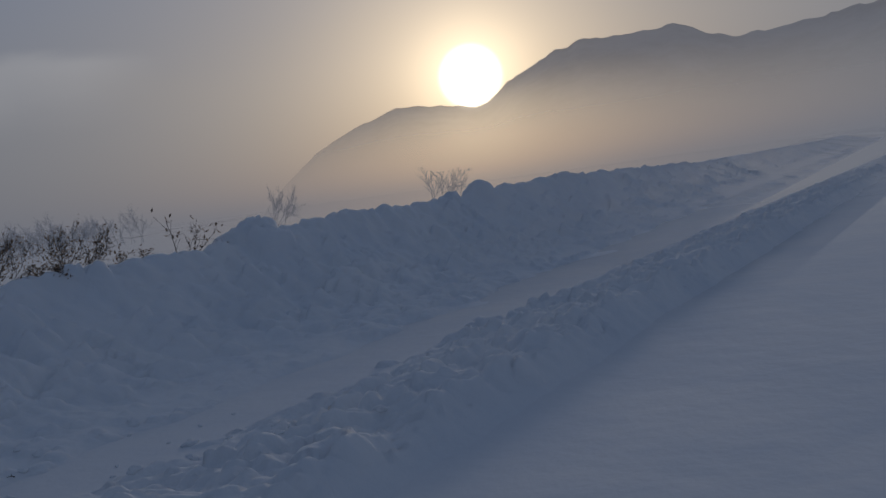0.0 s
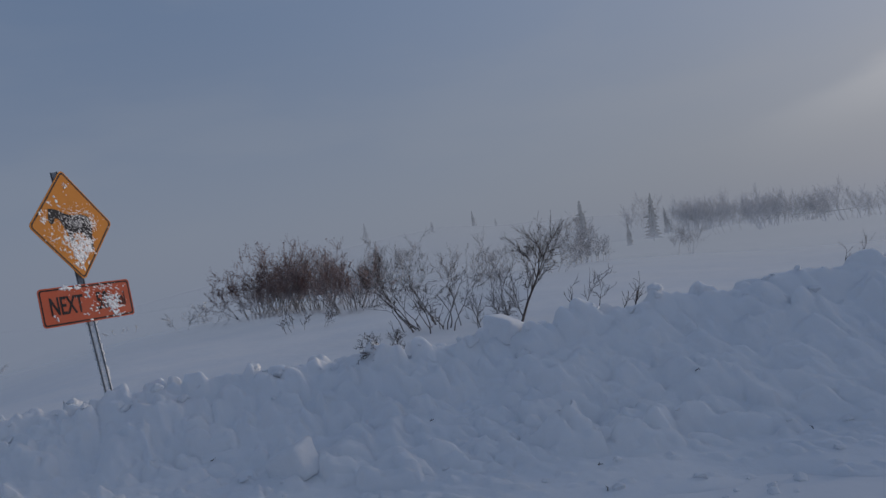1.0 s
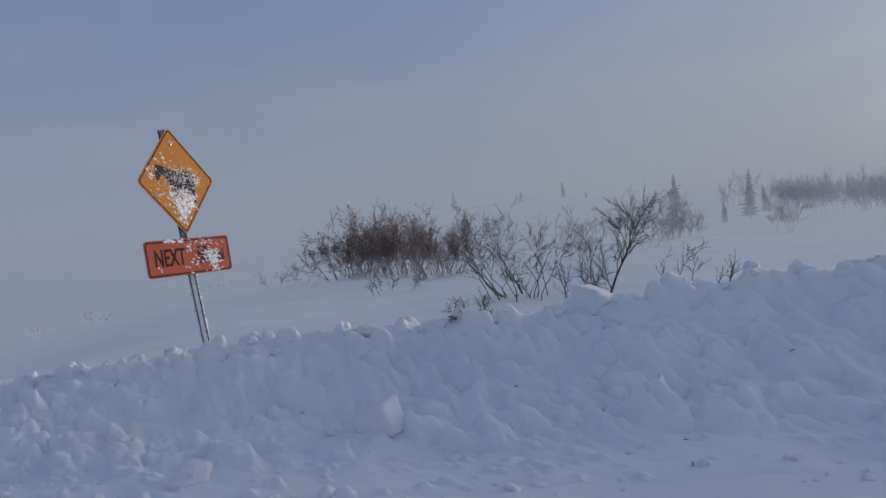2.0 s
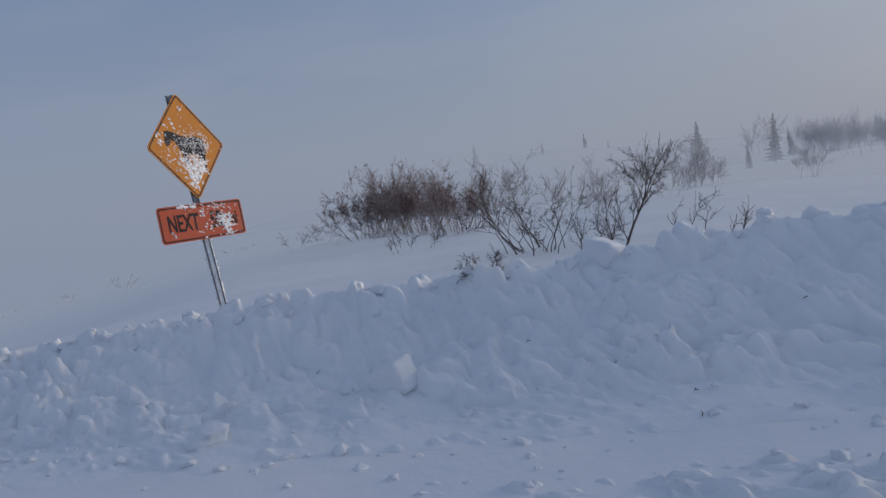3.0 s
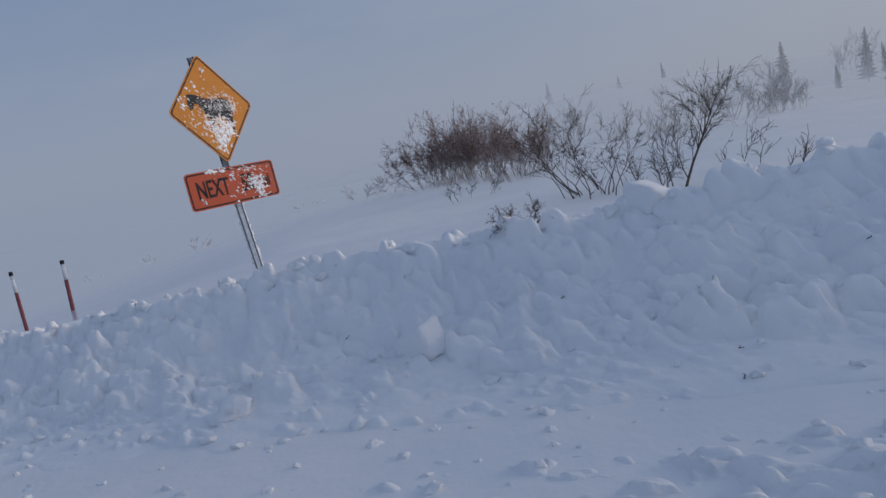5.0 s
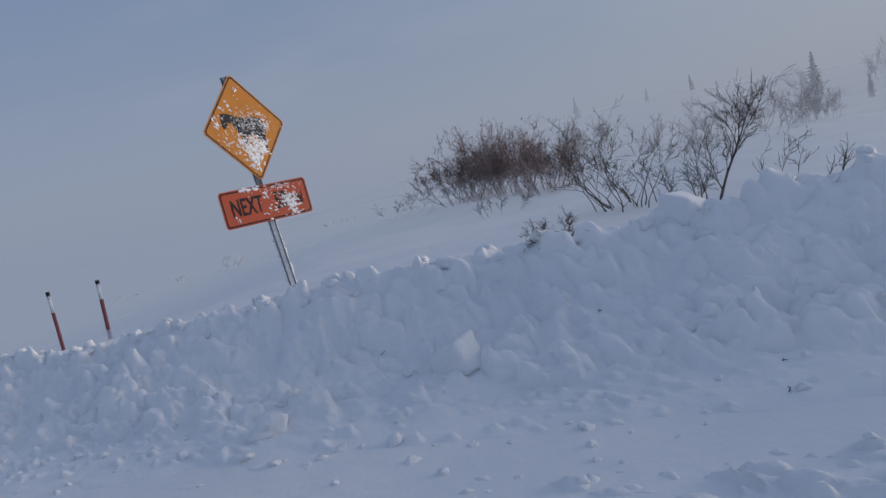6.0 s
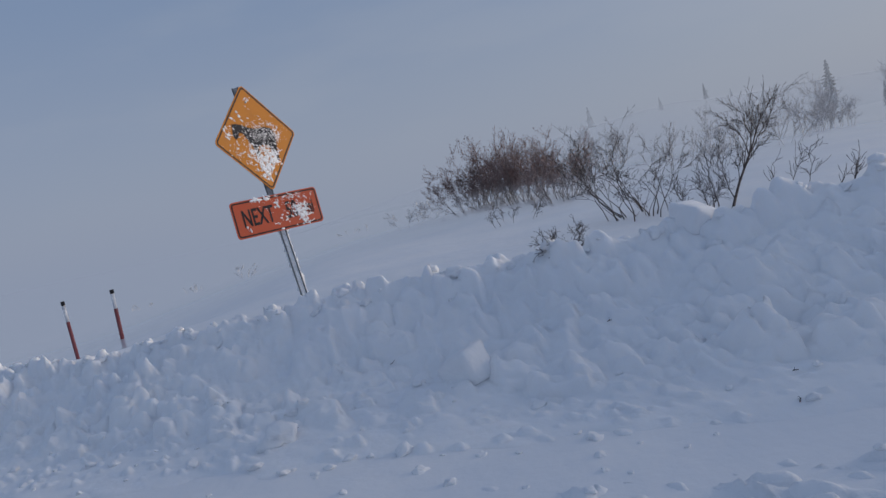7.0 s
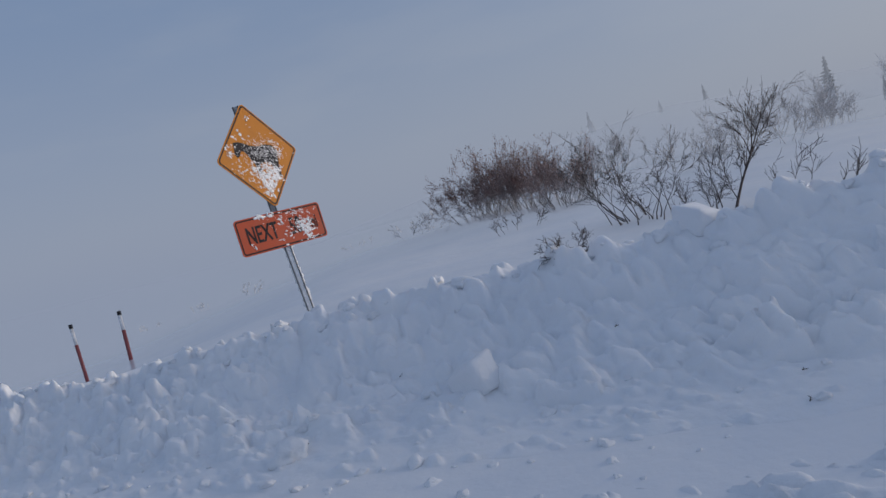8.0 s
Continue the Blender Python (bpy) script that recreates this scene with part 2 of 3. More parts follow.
def field_height(x, y):
    """Open ground behind the bank, with a low hill."""
    r, a = np.hypot(x, y), np.degrees(np.arctan2(x, y))
    late = ease(a, -68, -60)
    climb = ease(r, 12, 76) * (1 - late) + (0.14 * ease(r, 12, 28) + 0.86 * ease(r, 38, 92)) * late
    across = np.where(a < -66.0, ((a + 66.0) / 22.0) ** 2, (np.maximum(a + 66.0, 0.0) / 17.2) ** 3)
    hill = 4.5 * np.exp(-across) * climb * (1 - 0.8 * ease(r, 92, 240))
    left = 1.0 * ease(-a, 86, 108) * ease(r, 11.5, 22)
    rise = 0.4 * ease(r, 15, 70) * ease(a, -62, -40)
    return 0.5 + hill - left + rise + 0.10 * fbm(x * 0.22, y * 0.22, 3, 5)


def ground_height(x, y):
    behind = ease(crest_x(y) - x, -1.5, 0.5)
    road = -0.35 + 0.02 * fbm(x * 0.8, y * 0.8, 3, 2) + 0.13 * ease(windrow_x(y) - x, 0.2, 1.6)
    far_side = 0.9 * ease(x - crest_x(y) - 22.0, 0, 6)
    return road * (1 - behind) + (field_height(x, y) - 0.1 * (1 - ease(crest_x(y) - x, 0.2, 1.6))) * behind + far_side


def spread(points):
    """Coordinates along an axis from (start, end, step) stretches."""
    return np.unique(np.concatenate([np.arange(a, b, s) for a, b, s in points]).round(4))


tail = np.array([70, 78, 88, 100, 115, 135, 160, 200, 260, 350, 500, 750, 1100, 1700, 2600])
gx = np.concatenate([-tail[::-1], spread([(-66, -30, 1.2), (-30, -9, 0.22), (-9, 3, 0.09), (3, 30, 0.6), (30, 67, 2.0)]), tail])
gy = np.concatenate([-tail[::-1], spread([(-66, -12, 2.0), (-12, -3, 0.3), (-3, 14, 0.09), (14, 30, 0.3), (30, 67, 1.2)]), tail])
X, Y = np.meshgrid(gx, gy)
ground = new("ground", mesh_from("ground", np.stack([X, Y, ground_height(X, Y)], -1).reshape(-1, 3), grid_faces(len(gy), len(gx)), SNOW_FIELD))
tagged(ground, "wind-drifted snow over road, verge and open tundra", "snow field", kind="structure")

rng = np.random.default_rng(7)


def stamp(height, base, S, U, s0, u0, radius, top, power, tilt_s, tilt_u, squash=1.0):
    """Raise the height field to a lump's top where the lump stands higher."""
    i0, i1 = np.searchsorted(S[:, 0], (s0 - radius, s0 + radius))
    j0, j1 = np.searchsorted(U[0], (u0 - radius, u0 + radius))
    if i1 - i0 < 2 or j1 - j0 < 2:
        return
    a, b = S[i0:i1, j0:j1] - s0, (U[i0:i1, j0:j1] - u0) * squash
    d = (np.abs(a / radius) ** power + np.abs(b / radius) ** power) ** (1 / power)
    lump = top * np.clip(1 - d ** power, 0, 1) ** (1 / power)
    block = height[i0:i1, j0:j1]
    raised = base[i0:i1, j0:j1] + np.where(d < 1, lump * (1 + (tilt_s * a + tilt_u * b) / radius), 0)
    np.maximum(block, raised, out=block)


def facets(x, y, cell, seed, tilt=1.1):
    """Angular broken lumps: in each cell a tilted plane that falls off from its centre; the highest wins. About 0 to 1."""
    x, y = x / cell, y / cell
    ix, iy = np.floor(x), np.floor(y)
    best = np.full(np.shape(x), -9.0)
    for dx in (-1, 0, 1):
        for dy in (-1, 0, 1):
            cx, cy = ix + dx, iy + dy
            px, py = x - cx - hash2(cx, cy, seed), y - cy - hash2(cx, cy, seed + 1)
            lift = hash2(cx, cy, seed + 2)
            ta, tb = hash2(cx, cy, seed + 3) - 0.5, hash2(cx, cy, seed + 4) - 0.5
            fall = np.maximum(np.abs(px + 0.4 * py), np.abs(py - 0.4 * px))
            best = np.maximum(best, lift * 0.7 + tilt * (ta * px + tb * py) - 0.9 * np.maximum(fall - 0.25, 0))
    return best


CREST_Y = (-16, -6, -2.5, -1.1, -0.3, 0.9, 3, 4.5, 5.6, 6.8, 8, 10, 12, 13.4, 15.4, 17, 21, 28, 36, 42, 72, 130, 150)
CREST_Z = (0.42, 0.48, 0.54, 0.59, 0.69, 0.81, 0.84, 0.86, 0.93, 0.97, 1.04, 1.13, 1.18, 1.17, 1.22, 1.32, 1.36, 1.39, 1.22, 1.1, 1.0, 0.4, 0.3)


def make_bank():
    s = spread([(-16, -4, 0.07), (-4, 9.5, 0.024), (9.5, 20, 0.05), (20, 48, 0.12), (48, 96, 0.4), (96, 150, 1.5)])
    u = spread([(-2.4, -0.5, 0.07), (-0.5, 3.4, 0.026), (3.4, 4.6, 0.05)])
    S, U = np.meshgrid(s, u, indexing="ij")
    wander = 0.22 * fbm(S * 0.5, S * 0 + 3.3, 3, 11) + 0.10 * fbm(S * 1.7, S * 0 + 8.1, 3, 12)
    d = U + wander * ease(U, -0.3, 0.4)
    top = np.interp(S, CREST_Y, CREST_Z) + 0.05 * fbm(S * 0.9, S * 0 + 5.5, 3, 14)
    verge = ground_height(crest_x(S) + U, S)
    # a steep face, then an apron of what rolled down it
    face = np.interp(d, (-0.1, 0.05, 0.22, 0.55, 1.0, 1.45, 2.1, 2.9, 3.7), (1.0, 1.0, 0.87, 0.64, 0.43, 0.27, 0.13, 0.035, -0.03))
    rear = 1 - ease(-U, 0.1, 2.1)
    z = np.where(d > 0, -0.22 + (top + 0.22) * face, verge + (top - verge) * rear)
    rough = np.clip((face - 0.03) * 5, 0, 1) * (1 - 0.85 * ease(-U, 0.1, 0.9))
    patchy = 0.45 + 0.65 * ease(fbm(S * 0.9, U * 1.1, 2, 89), -0.18, 0.15)
    rough *= patchy
    steep = ease(d, 0.05, 0.4) * (1 - ease(d, 1.2, 2.4))
    # gullies and ribs where snow has slid down the face
    z += steep * (0.11 * fbm(S * 1.5, U * 0.7, 4, 21) + 0.15 * fbm(S * 3.1 + 0.5 * U, U * 1.1, 4, 45))
    z += rough * (0.09 * np.abs(fbm(S * 3.4, U * 2.4, 3, 31)) + 0.012 * fbm(S * 9, U * 9, 3, 41))
    bend = 0.25 * fbm(S * 2, U * 2, 2, 3)
    edge = 0.15 + 0.85 * ease(d, 0.1, 0.6)
    z += rough * (edge * 0.14 * facets(S + bend, U * 0.8 - bend, 0.42, 100, 1.2) + 0.11 * facets(S - bend, U * 0.9 + bend, 0.2, 110, 1.5) - 0.1)
    z = np.where(d > 0.8, np.maximum(z, verge + 0.012), z)
    flat = z.copy()
    for k in range(420):
        s0 = rng.uniform(-15, 60)
        u0 = 0.38 + 1.9 * rng.random() ** 1.1
        r = rng.uniform(0.10, 0.24)
        stamp(z, flat, S, U, s0, u0, r, r * rng.uniform(0.2, 0.5), rng.uniform(2.0, 5.5), rng.normal(0, 0.6), rng.normal(0, 0.45), rng.uniform(0.55, 1.2))
    flat = z.copy()
    # knobs along the crest, and smaller lumps all down the face
    for k in range(520):
        s0, u0 = rng.uniform(-6, 40), rng.normal(0.08, 0.14)
        r = 0.04 + 0.12 * rng.random() ** 2.4 + (0.06 if s0 > 14 else 0)
        stamp(z, flat, S, U, s0, u0, r, r * rng.uniform(0.5, 1.25) * (0.5 if s0 > 12 else 1), rng.uniform(1.8, 3.6), rng.normal(0, 0.5), rng.normal(0, 0.4), rng.uniform(0.6, 1.3))
    for k in range(8000):
        s0, u0 = rng.uniform(-6, 17) if k % 4 else rng.uniform(17, 34), -0.1 + 3.2 * rng.random() ** 1.3
        if rng.random() < 0.75 and value_noise(np.array(s0 * 0.9), np.array(u0 * 1.3), 88) < 0.0:
            continue
        low = u0 > 2.1
        r = 0.035 + (0.03 if low else 0.10) * rng.random() ** 2.4 + (0.05 if s0 > 12 else 0)
        stamp(z, flat, S, U, s0, u0, r, r * rng.uniform(0.28, 0.8), rng.uniform(1.8, 4.0), rng.normal(0, 0.4), rng.normal(0, 0.4), rng.uniform(0.6, 1.3))
    flat = z.copy()
    # the large rounded heaps farther along the crest
    for s0, r, tall in ((14.15, 0.4, 0.3), (16.6, 0.5, 0.10), (21.3, 0.36, 0.2), (26.0, 0.5, 0.12)):
        stamp(z, flat, S, U, s0, 0.0, r, tall, 2.6, 0.1, 0.0, 0.6)
    z += rough * (0.045 * facets(S, U, 0.085, 120, 1.6) - 0.022)
    # both edges dip under the ground sheet
    z -= 0.5 * ease(-U, 1.9, 2.4) + 0.22 * ease(U + 1.1 * fbm(S * 0.8, U * 0.8, 3, 77), 2.9, 4.1)
    verts = np.stack([crest_x(S) + U, S, z], -1).reshape(-1, 3)
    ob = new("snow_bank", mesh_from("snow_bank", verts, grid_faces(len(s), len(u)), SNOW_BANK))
    return tagged(ob, "lumpy white snow bank thrown up by a plough along the road", "snow bank", kind="structure"), s, u, z


bank, BS, BU, BZ = make_bank()


def make_windrow():
    s = spread([(-6, 1, 0.06), (1, 14, 0.026), (14, 40, 0.07), (40, 120, 0.5)])
    u = spread([(-3.3, -2.2, 0.06), (-2.2, 0.3, 0.026), (0.3, 0.7, 0.05)])
    S, U = np.meshgrid(s, u, indexing="ij")
    v = U + 0.2 * fbm(S * 0.7, S * 0 + 1.7, 3, 61) + 0.07 * fbm(S * 3.0, S * 0 + 4.2, 3, 62)
    size = 0.38 + 0.62 * ease(S, 2.0, 6.0) - 0.3 * ease(S, 20, 40)
    z = -0.35 + size * np.interp(v, (-3.0, -2.3, -1.5, -0.9, -0.3, -0.05, 0.1), (0.08, 0.13, 0.2, 0.28, 0.29, 0.05, -0.02))
    rough = ease(-v, 0.02, 0.3) * (1 - ease(-v, 1.9, 2.7)) * size
    z += rough * (0.13 * fbm(S * 2.6, U * 2.6, 4, 71) + 0.12 * facets(S, U, 0.36, 130, 1.2) + 0.12 * facets(S + 0.3, U, 0.17, 140, 1.6) - 0.09)
    flat = z.copy()
    for k in range(2600):
        s0, u0 = rng.uniform(-3, 14) if k % 3 else rng.uniform(14, 45), -2.5 + 2.4 * rng.random() ** 0.75
        r = 0.035 + 0.085 * rng.random() ** 2.4
        stamp(z, flat, S, U, s0, u0, r, r * rng.uniform(0.3, 0.85), rng.uniform(1.7, 3.6), rng.normal(0, 0.45), rng.normal(0, 0.35), rng.uniform(0.7, 1.3))
    z -= 0.4 * ease(-U, 2.6, 3.2) + 0.3 * ease(U, 0.2, 0.6)
    verts = np.stack([windrow_x(S) + U, S, z], -1).reshape(-1, 3)
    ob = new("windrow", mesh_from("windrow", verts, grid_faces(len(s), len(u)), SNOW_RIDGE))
    return tagged(ob, "low ridge of broken snow left by a plough blade", "snow ridge", kind="structure"), s, u, z


windrow, WS, WU, WZ = make_windrow()


def sheet_height(x, y, edge, along, across, z):
    i, j = np.searchsorted(along, y), np.searchsorted(across, x - edge)
    return float(z[min(i, len(along) - 1), j]) if 0 < j < len(across) else -9.0


def surface_height(x, y):
    return max(sheet_height(x, y, crest_x(y), BS, BU, BZ), sheet_height(x, y, windrow_x(y), WS, WU, WZ), float(ground_height(np.array(x), np.array(y))))


# ---- far mountain ----
def make_mountain():
    azimuth = np.radians(np.linspace(-24, 75, 260))
    level = np.linspace(0, 1, 40)
    known_az = np.radians((-24, -15, -13.4, -10.9, -8, -5.2, -2.5, 0, 1.0, 2.4, 4.5, 7.4, 10, 13.4, 17, 20, 23.6, 32, 45, 60, 75))
    known_el = np.radians((0, 0.3, 1.8, 3.8, 5.2, 6.05, 5.85, 5.4, 5.6, 6.75, 7.75, 8.7, 8.5, 8.6, 7.2, 7.3, 7.6, 8.2, 7.0, 5.0, 0))
    el = np.interp(azimuth, known_az, known_el)
    A, L = np.meshgrid(azimuth, level, indexing="ij")
    E = np.interp(A, azimuth, el) * (1 + 0.03 * fbm(A * 60, A * 0, 4, 81))
    far = 1500 + 700 * L + 25 * fbm(A * 22, L * 5, 4, 91) * np.sin(L * 3.1)
    z = 2200 * np.tan(E) * L ** 0.85 - 14
    z += 8 * fbm(A * 30, L * 7, 4, 95) * np.sin(L * math.pi)
    verts = np.stack([far * np.sin(A), far * np.cos(A), z], -1).reshape(-1, 3)
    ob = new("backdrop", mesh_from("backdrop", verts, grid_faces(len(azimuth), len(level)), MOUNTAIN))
    tagged(ob, "snow-covered mountain ridge dim behind blowing snow", "mountain", kind="structure")


make_mountain()


# ---- plants ----
def tubes(name, segs, mat):
    """Tapered three-sided twigs from rows of start, end and the two radii."""
    a = np.array([[*p, *q, r0, r1] for p, q, r0, r1 in segs])
    p, q, r0, r1 = a[:, :3], a[:, 3:6], a[:, 6:7], a[:, 7:8]
    d = q - p
    d /= np.linalg.norm(d, axis=1, keepdims=True) + 1e-9
    side = np.cross(d, np.where(np.abs(d[:, 2:3]) < 0.9, (0.0, 0.0, 1.0), (1.0, 0.0, 0.0)))
    side /= np.linalg.norm(side, axis=1, keepdims=True) + 1e-9
    other = np.cross(d, side)
    ring = [math.cos(k * 2 * math.pi / 3) * side + math.sin(k * 2 * math.pi / 3) * other for k in range(3)]
    verts = np.stack([p + r0 * v for v in ring] + [q + r1 * v for v in ring], 1).reshape(-1, 3)
    base = np.arange(len(a))[:, None] * 6
    faces = np.concatenate([base + np.array(f) for f in ((0, 1, 4, 3), (1, 2, 5, 4), (2, 0, 3, 5))])
    return mesh_from(name, verts, faces, mat)


def grow(rnd, start, heading, length, radius, depth, segs, tips, bend=0.35, lift=0.25, fork=3, limit=3, least=0.0016):
    """One stem with side shoots. segs[0] takes the stem, segs[1] its shoots."""
    steps = 5 if depth == 0 else 4
    p, d, r = Vector(start), Vector(heading).normalized(), radius
    for k in range(steps):
        d = (d + Vector([rnd.gauss(0, bend * 0.5) for _ in range(3)]) + Vector((0, 0, lift * 0.3))).normalized()
        q = p + d * (length / steps) * rnd.uniform(0.8, 1.2)
        thin = max(r * 0.78, least)
        segs[min(depth, 1)].append((p[:], q[:], r, thin))
        if depth < limit and k >= (1 if depth == 0 else 0):
            for _ in range(rnd.choice((fork - 2, fork - 1, fork - 1, fork)) if fork > 1 else 1):
                axis = Vector([rnd.gauss(0, 1) for _ in range(3)])
                side = (d + axis.normalized() * rnd.uniform(0.5, 0.95)).normalized()
                grow(rnd, q, side, length * rnd.uniform(0.32, 0.55), max(thin * 0.62, least), depth + 1, segs, tips, bend, lift, fork, limit, least)
        p, r = q, thin
    tips.append((p[:], d[:]))


def leaf_mesh(name, rnd, tips, size, share, mat, spreadout=0.05):
    verts, faces = [], []
    for p, d in tips:
        if rnd.random() > share:
            continue
        for _ in range(rnd.randint(1, 2)):
            c = Vector(p) + Vector([rnd.gauss(0, spreadout) for _ in range(3)])
            a = Vector([rnd.gauss(0, 1) for _ in range(3)]).normalized()
            b = a.cross(Vector((rnd.random(), rnd.random(), 1.0))).normalized()
            n = a.cross(b) * 0.25
            s = size * rnd.uniform(0.6, 1.3)
            i = len(verts)
            verts += [(c - a * s)[:], (c + b * s * 0.45 + n * s)[:], (c + a * s)[:], (c - b * s * 0.45 + n * s)[:]]
            faces.append((i, i + 1, i + 2, i + 3))
    return mesh_from(name, verts, faces, mat) if faces else None


def shrub(name, x, y, stems, height, spreading, label, category="shrub", seed=1, mats=(BARK, BARK), lean=(0, 0), limit=3, fork=3,
          radius=0.014, leaves=None, group="", base=0.12, sink=0.05, bend=0.35, lift=0.25, least=0.002, whole=False):
    """A shrub whose stems are parts, each with its own spray of twigs; far ones are one joined mesh."""
    rnd = random.Random(seed)
    root = new(name)
    root.location = (x, y, surface_height(x, y) - sink)
    joined, all_tips = [], []
    for _ in range(stems):
        a = rnd.uniform(0, 6.283)
        out = spreading * rnd.uniform(0.2, 1.0)
        start = (base * math.cos(a) * rnd.random() * 2, base * math.sin(a) * rnd.random() * 2, 0)
        heading = (math.cos(a) * out + lean[0], math.sin(a) * out + lean[1], 1.0)
        segs, tips = [[], []], []
        grow(rnd, start, heading, height * rnd.uniform(0.65, 0.95), radius * rnd.uniform(0.7, 1.2), 0, segs, tips, bend, lift, fork, limit, least)
        all_tips += tips
        if whole:
            joined += segs[0] + segs[1]
            continue
        stem = part("stem", tubes("stem", segs[0], mats[0]), root)
        if segs[1]:
            part("twigwork", tubes("twigwork", segs[1], mats[1]), stem, kind="stuff")
    if whole:
        part("brushwood", tubes("brushwood", joined, mats[0]), root, kind="stuff")
    if leaves:
        me = leaf_mesh("foliage", rnd, all_tips, leaves[0], leaves[1], leaves[2])
        if me:
            part("foliage", me, root, "withered brown leaves", kind="stuff")
    return tagged(root, label, category, group)


# dense willow thicket
for k, (x, y, h, wide, n) in enumerate(((-27.9, 5.3, 1.25, 1.0, 26), (-27.2, 6.0, 1.6, 0.75, 44), (-25.4, 6.7, 1.55, 0.65, 40), (-23.2, 7.2, 1.3, 0.75, 34))):
    shrub("willow_bush", x, y, n, h, wide, "dense reddish-brown willow bush standing in drifted snow", "bush", 20 + k,
          (BARK_MID, TWIG_RED), limit=3, fork=2, radius=0.016, leaves=(0.03, 0.4, TWIG_RED), group="willow thicket", base=0.38, sink=0.15, bend=0.3, least=0.0044, lift=0.18)
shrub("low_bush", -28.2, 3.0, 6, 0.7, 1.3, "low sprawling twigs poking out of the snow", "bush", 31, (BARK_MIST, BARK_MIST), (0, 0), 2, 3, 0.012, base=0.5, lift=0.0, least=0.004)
shrub("low_bush", -20.5, 5.2, 6, 0.55, 1.3, "low sprawling twigs poking out of the snow", "bush", 32, (BARK_MID, BARK_MID), (0, 0), 2, 3, 0.012, base=0.5, lift=0.0, least=0.003)
# open bushes beside it
shrub("open_bush", -15.2, 6.35, 11, 1.55, 0.6, "bare dark bush with crooked branches behind the snow bank", "bush", 41, (BARK, BARK), (-0.05, -0.3), 3, 2, 0.014, base=0.26, bend=0.45, lift=0.2, least=0.0026)
shrub("open_bush", -14.3, 6.4, 8, 1.05, 0.8, "bare dark bush with crooked branches behind the snow bank", "bush", 43, (BARK, BARK), (0.0, -0.1), 3, 2, 0.013, base=0.25, bend=0.45, lift=0.15, least=0.0026)
shrub("low_bush", -9.38, 3.61, 9, 0.36, 2.6, "low sprawling dark twigs poking out of the snow", "bush", 44, (BARK, BARK), (0, 0), 2, 3, 0.010, base=0.3, lift=0.0, bend=0.6)


def leaning_tree(x, y):
    """Trunk blown over along the wind, with limbs that stream from its top."""
    rnd = random.Random(17)
    root = new("leaning_tree")
    root.location = (x, y, surface_height(x, y) - 0.05)
    along, away = Vector((0.405, 0.914, 0)), Vector((-0.914, 0.405, 0))

    def point(r, u, d=0.0):
        return along * r + away * d + Vector((0, 0, u))

    spine = [point(0, 0), point(0.08, 0.2), point(0.18, 0.42, 0.02), point(0.28, 0.6), point(0.38, 0.78, -0.02)]
    radii = [0.027, 0.024, 0.021, 0.019, 0.016]
    part("trunk", tubes("trunk", [(spine[k][:], spine[k + 1][:], radii[k], radii[k + 1]) for k in range(4)], BARK), root)
    for k, r, u, d, length, thick in ((4, 0.04, 1.0, 0.1, 0.62, 0.013), (4, 0.6, 0.85, -0.15, 0.9, 0.015), (4, 0.6, 0.8, 0.2, 0.75, 0.012), (3, 0.6, 0.7, -0.3, 0.4, 0.010),
                                      (3, -0.25, 1.0, 0.3, 0.6, 0.011), (2, 0.1, 1.0, -0.3, 0.45, 0.009), (4, 0.5, 0.9, 0.4, 0.7, 0.012), (4, 0.35, 1.0, -0.3, 0.8, 0.012), (3, 0.45, 0.9, 0.3, 0.7, 0.011), (1, -0.35, 1.0, -0.2, 0.7, 0.011), (1, -0.3, 0.8, 0.2, 0.4, 0.008)):
        segs, tips = [[], []], []
        grow(rnd, spine[k], point(r, u, d), length, thick, 0, segs, tips, bend=0.3, lift=0.08, fork=3, limit=2, least=0.0024)
        limb = part("limb", tubes("limb", segs[0], BARK), root)
        if segs[1]:
            part("twigwork", tubes("twigwork", segs[1], BARK), limb, kind="stuff")
    return tagged(root, "bare little tree blown over to lean with the wind", "tree")


leaning_tree(-12.4, 7.0)
shrub("bare_sapling", -12.55, 6.85, 2, 0.8, 0.2, "thin bare upright sapling beside the leaning tree", "bush", 57, (BARK, BARK), (0.0, 0.05), 2, 3, 0.016, base=0.05, bend=0.4, least=0.0024)
shrub("bare_sapling", -12.6, 6.65, 5, 0.65, 0.5, "low bare sapling with crooked twigs beside the leaning tree", "bush", 53, (BARK, BARK), (0.0, 0.1), 2, 3, 0.014, base=0.14, bend=0.45)
shrub("snow_sprig", -8.28, 5.82, 3, 0.5, 0.25, "thin upright twig standing out of the snow", "bush", 54, (BARK, BARK), (0, 0.1), 2, 2, 0.006, least=0.002)
shrub("snow_sprig", -8.11, 6.16, 3, 0.36, 0.6, "forked dark twig standing out of the snow", "bush", 55, (BARK, BARK), (0.1, 0.3), 1, 3, 0.007, least=0.0025)
shrub("snow_sprig", -6.96, 8.41, 2, 0.36, 0.3, "forked dark twig standing out of the snow", "bush", 56, (BARK, BARK), (0, 0), 1, 3, 0.006)
# tufts that barely show above the open snow
for k, (x, y) in enumerate(((-38.0, -8.5), (-36.5, -6.0), (-33.0, -3.2), (-36.0, 1.0), (-34.0, 3.4), (-37.0, 4.6), (-40.0, -4.5))):
    shrub("snowed_tuft", x, y, 6, 0.28 + 0.05 * (k % 3), 1.4, "tips of a snowed-under tuft of twigs", "bush", 140 + k, (BARK_TUFT, BARK_TUFT), (0, 0), 1, 3, 0.012,
          group="tufts on the open snow", base=0.4, lift=0.0, whole=True, least=0.006)
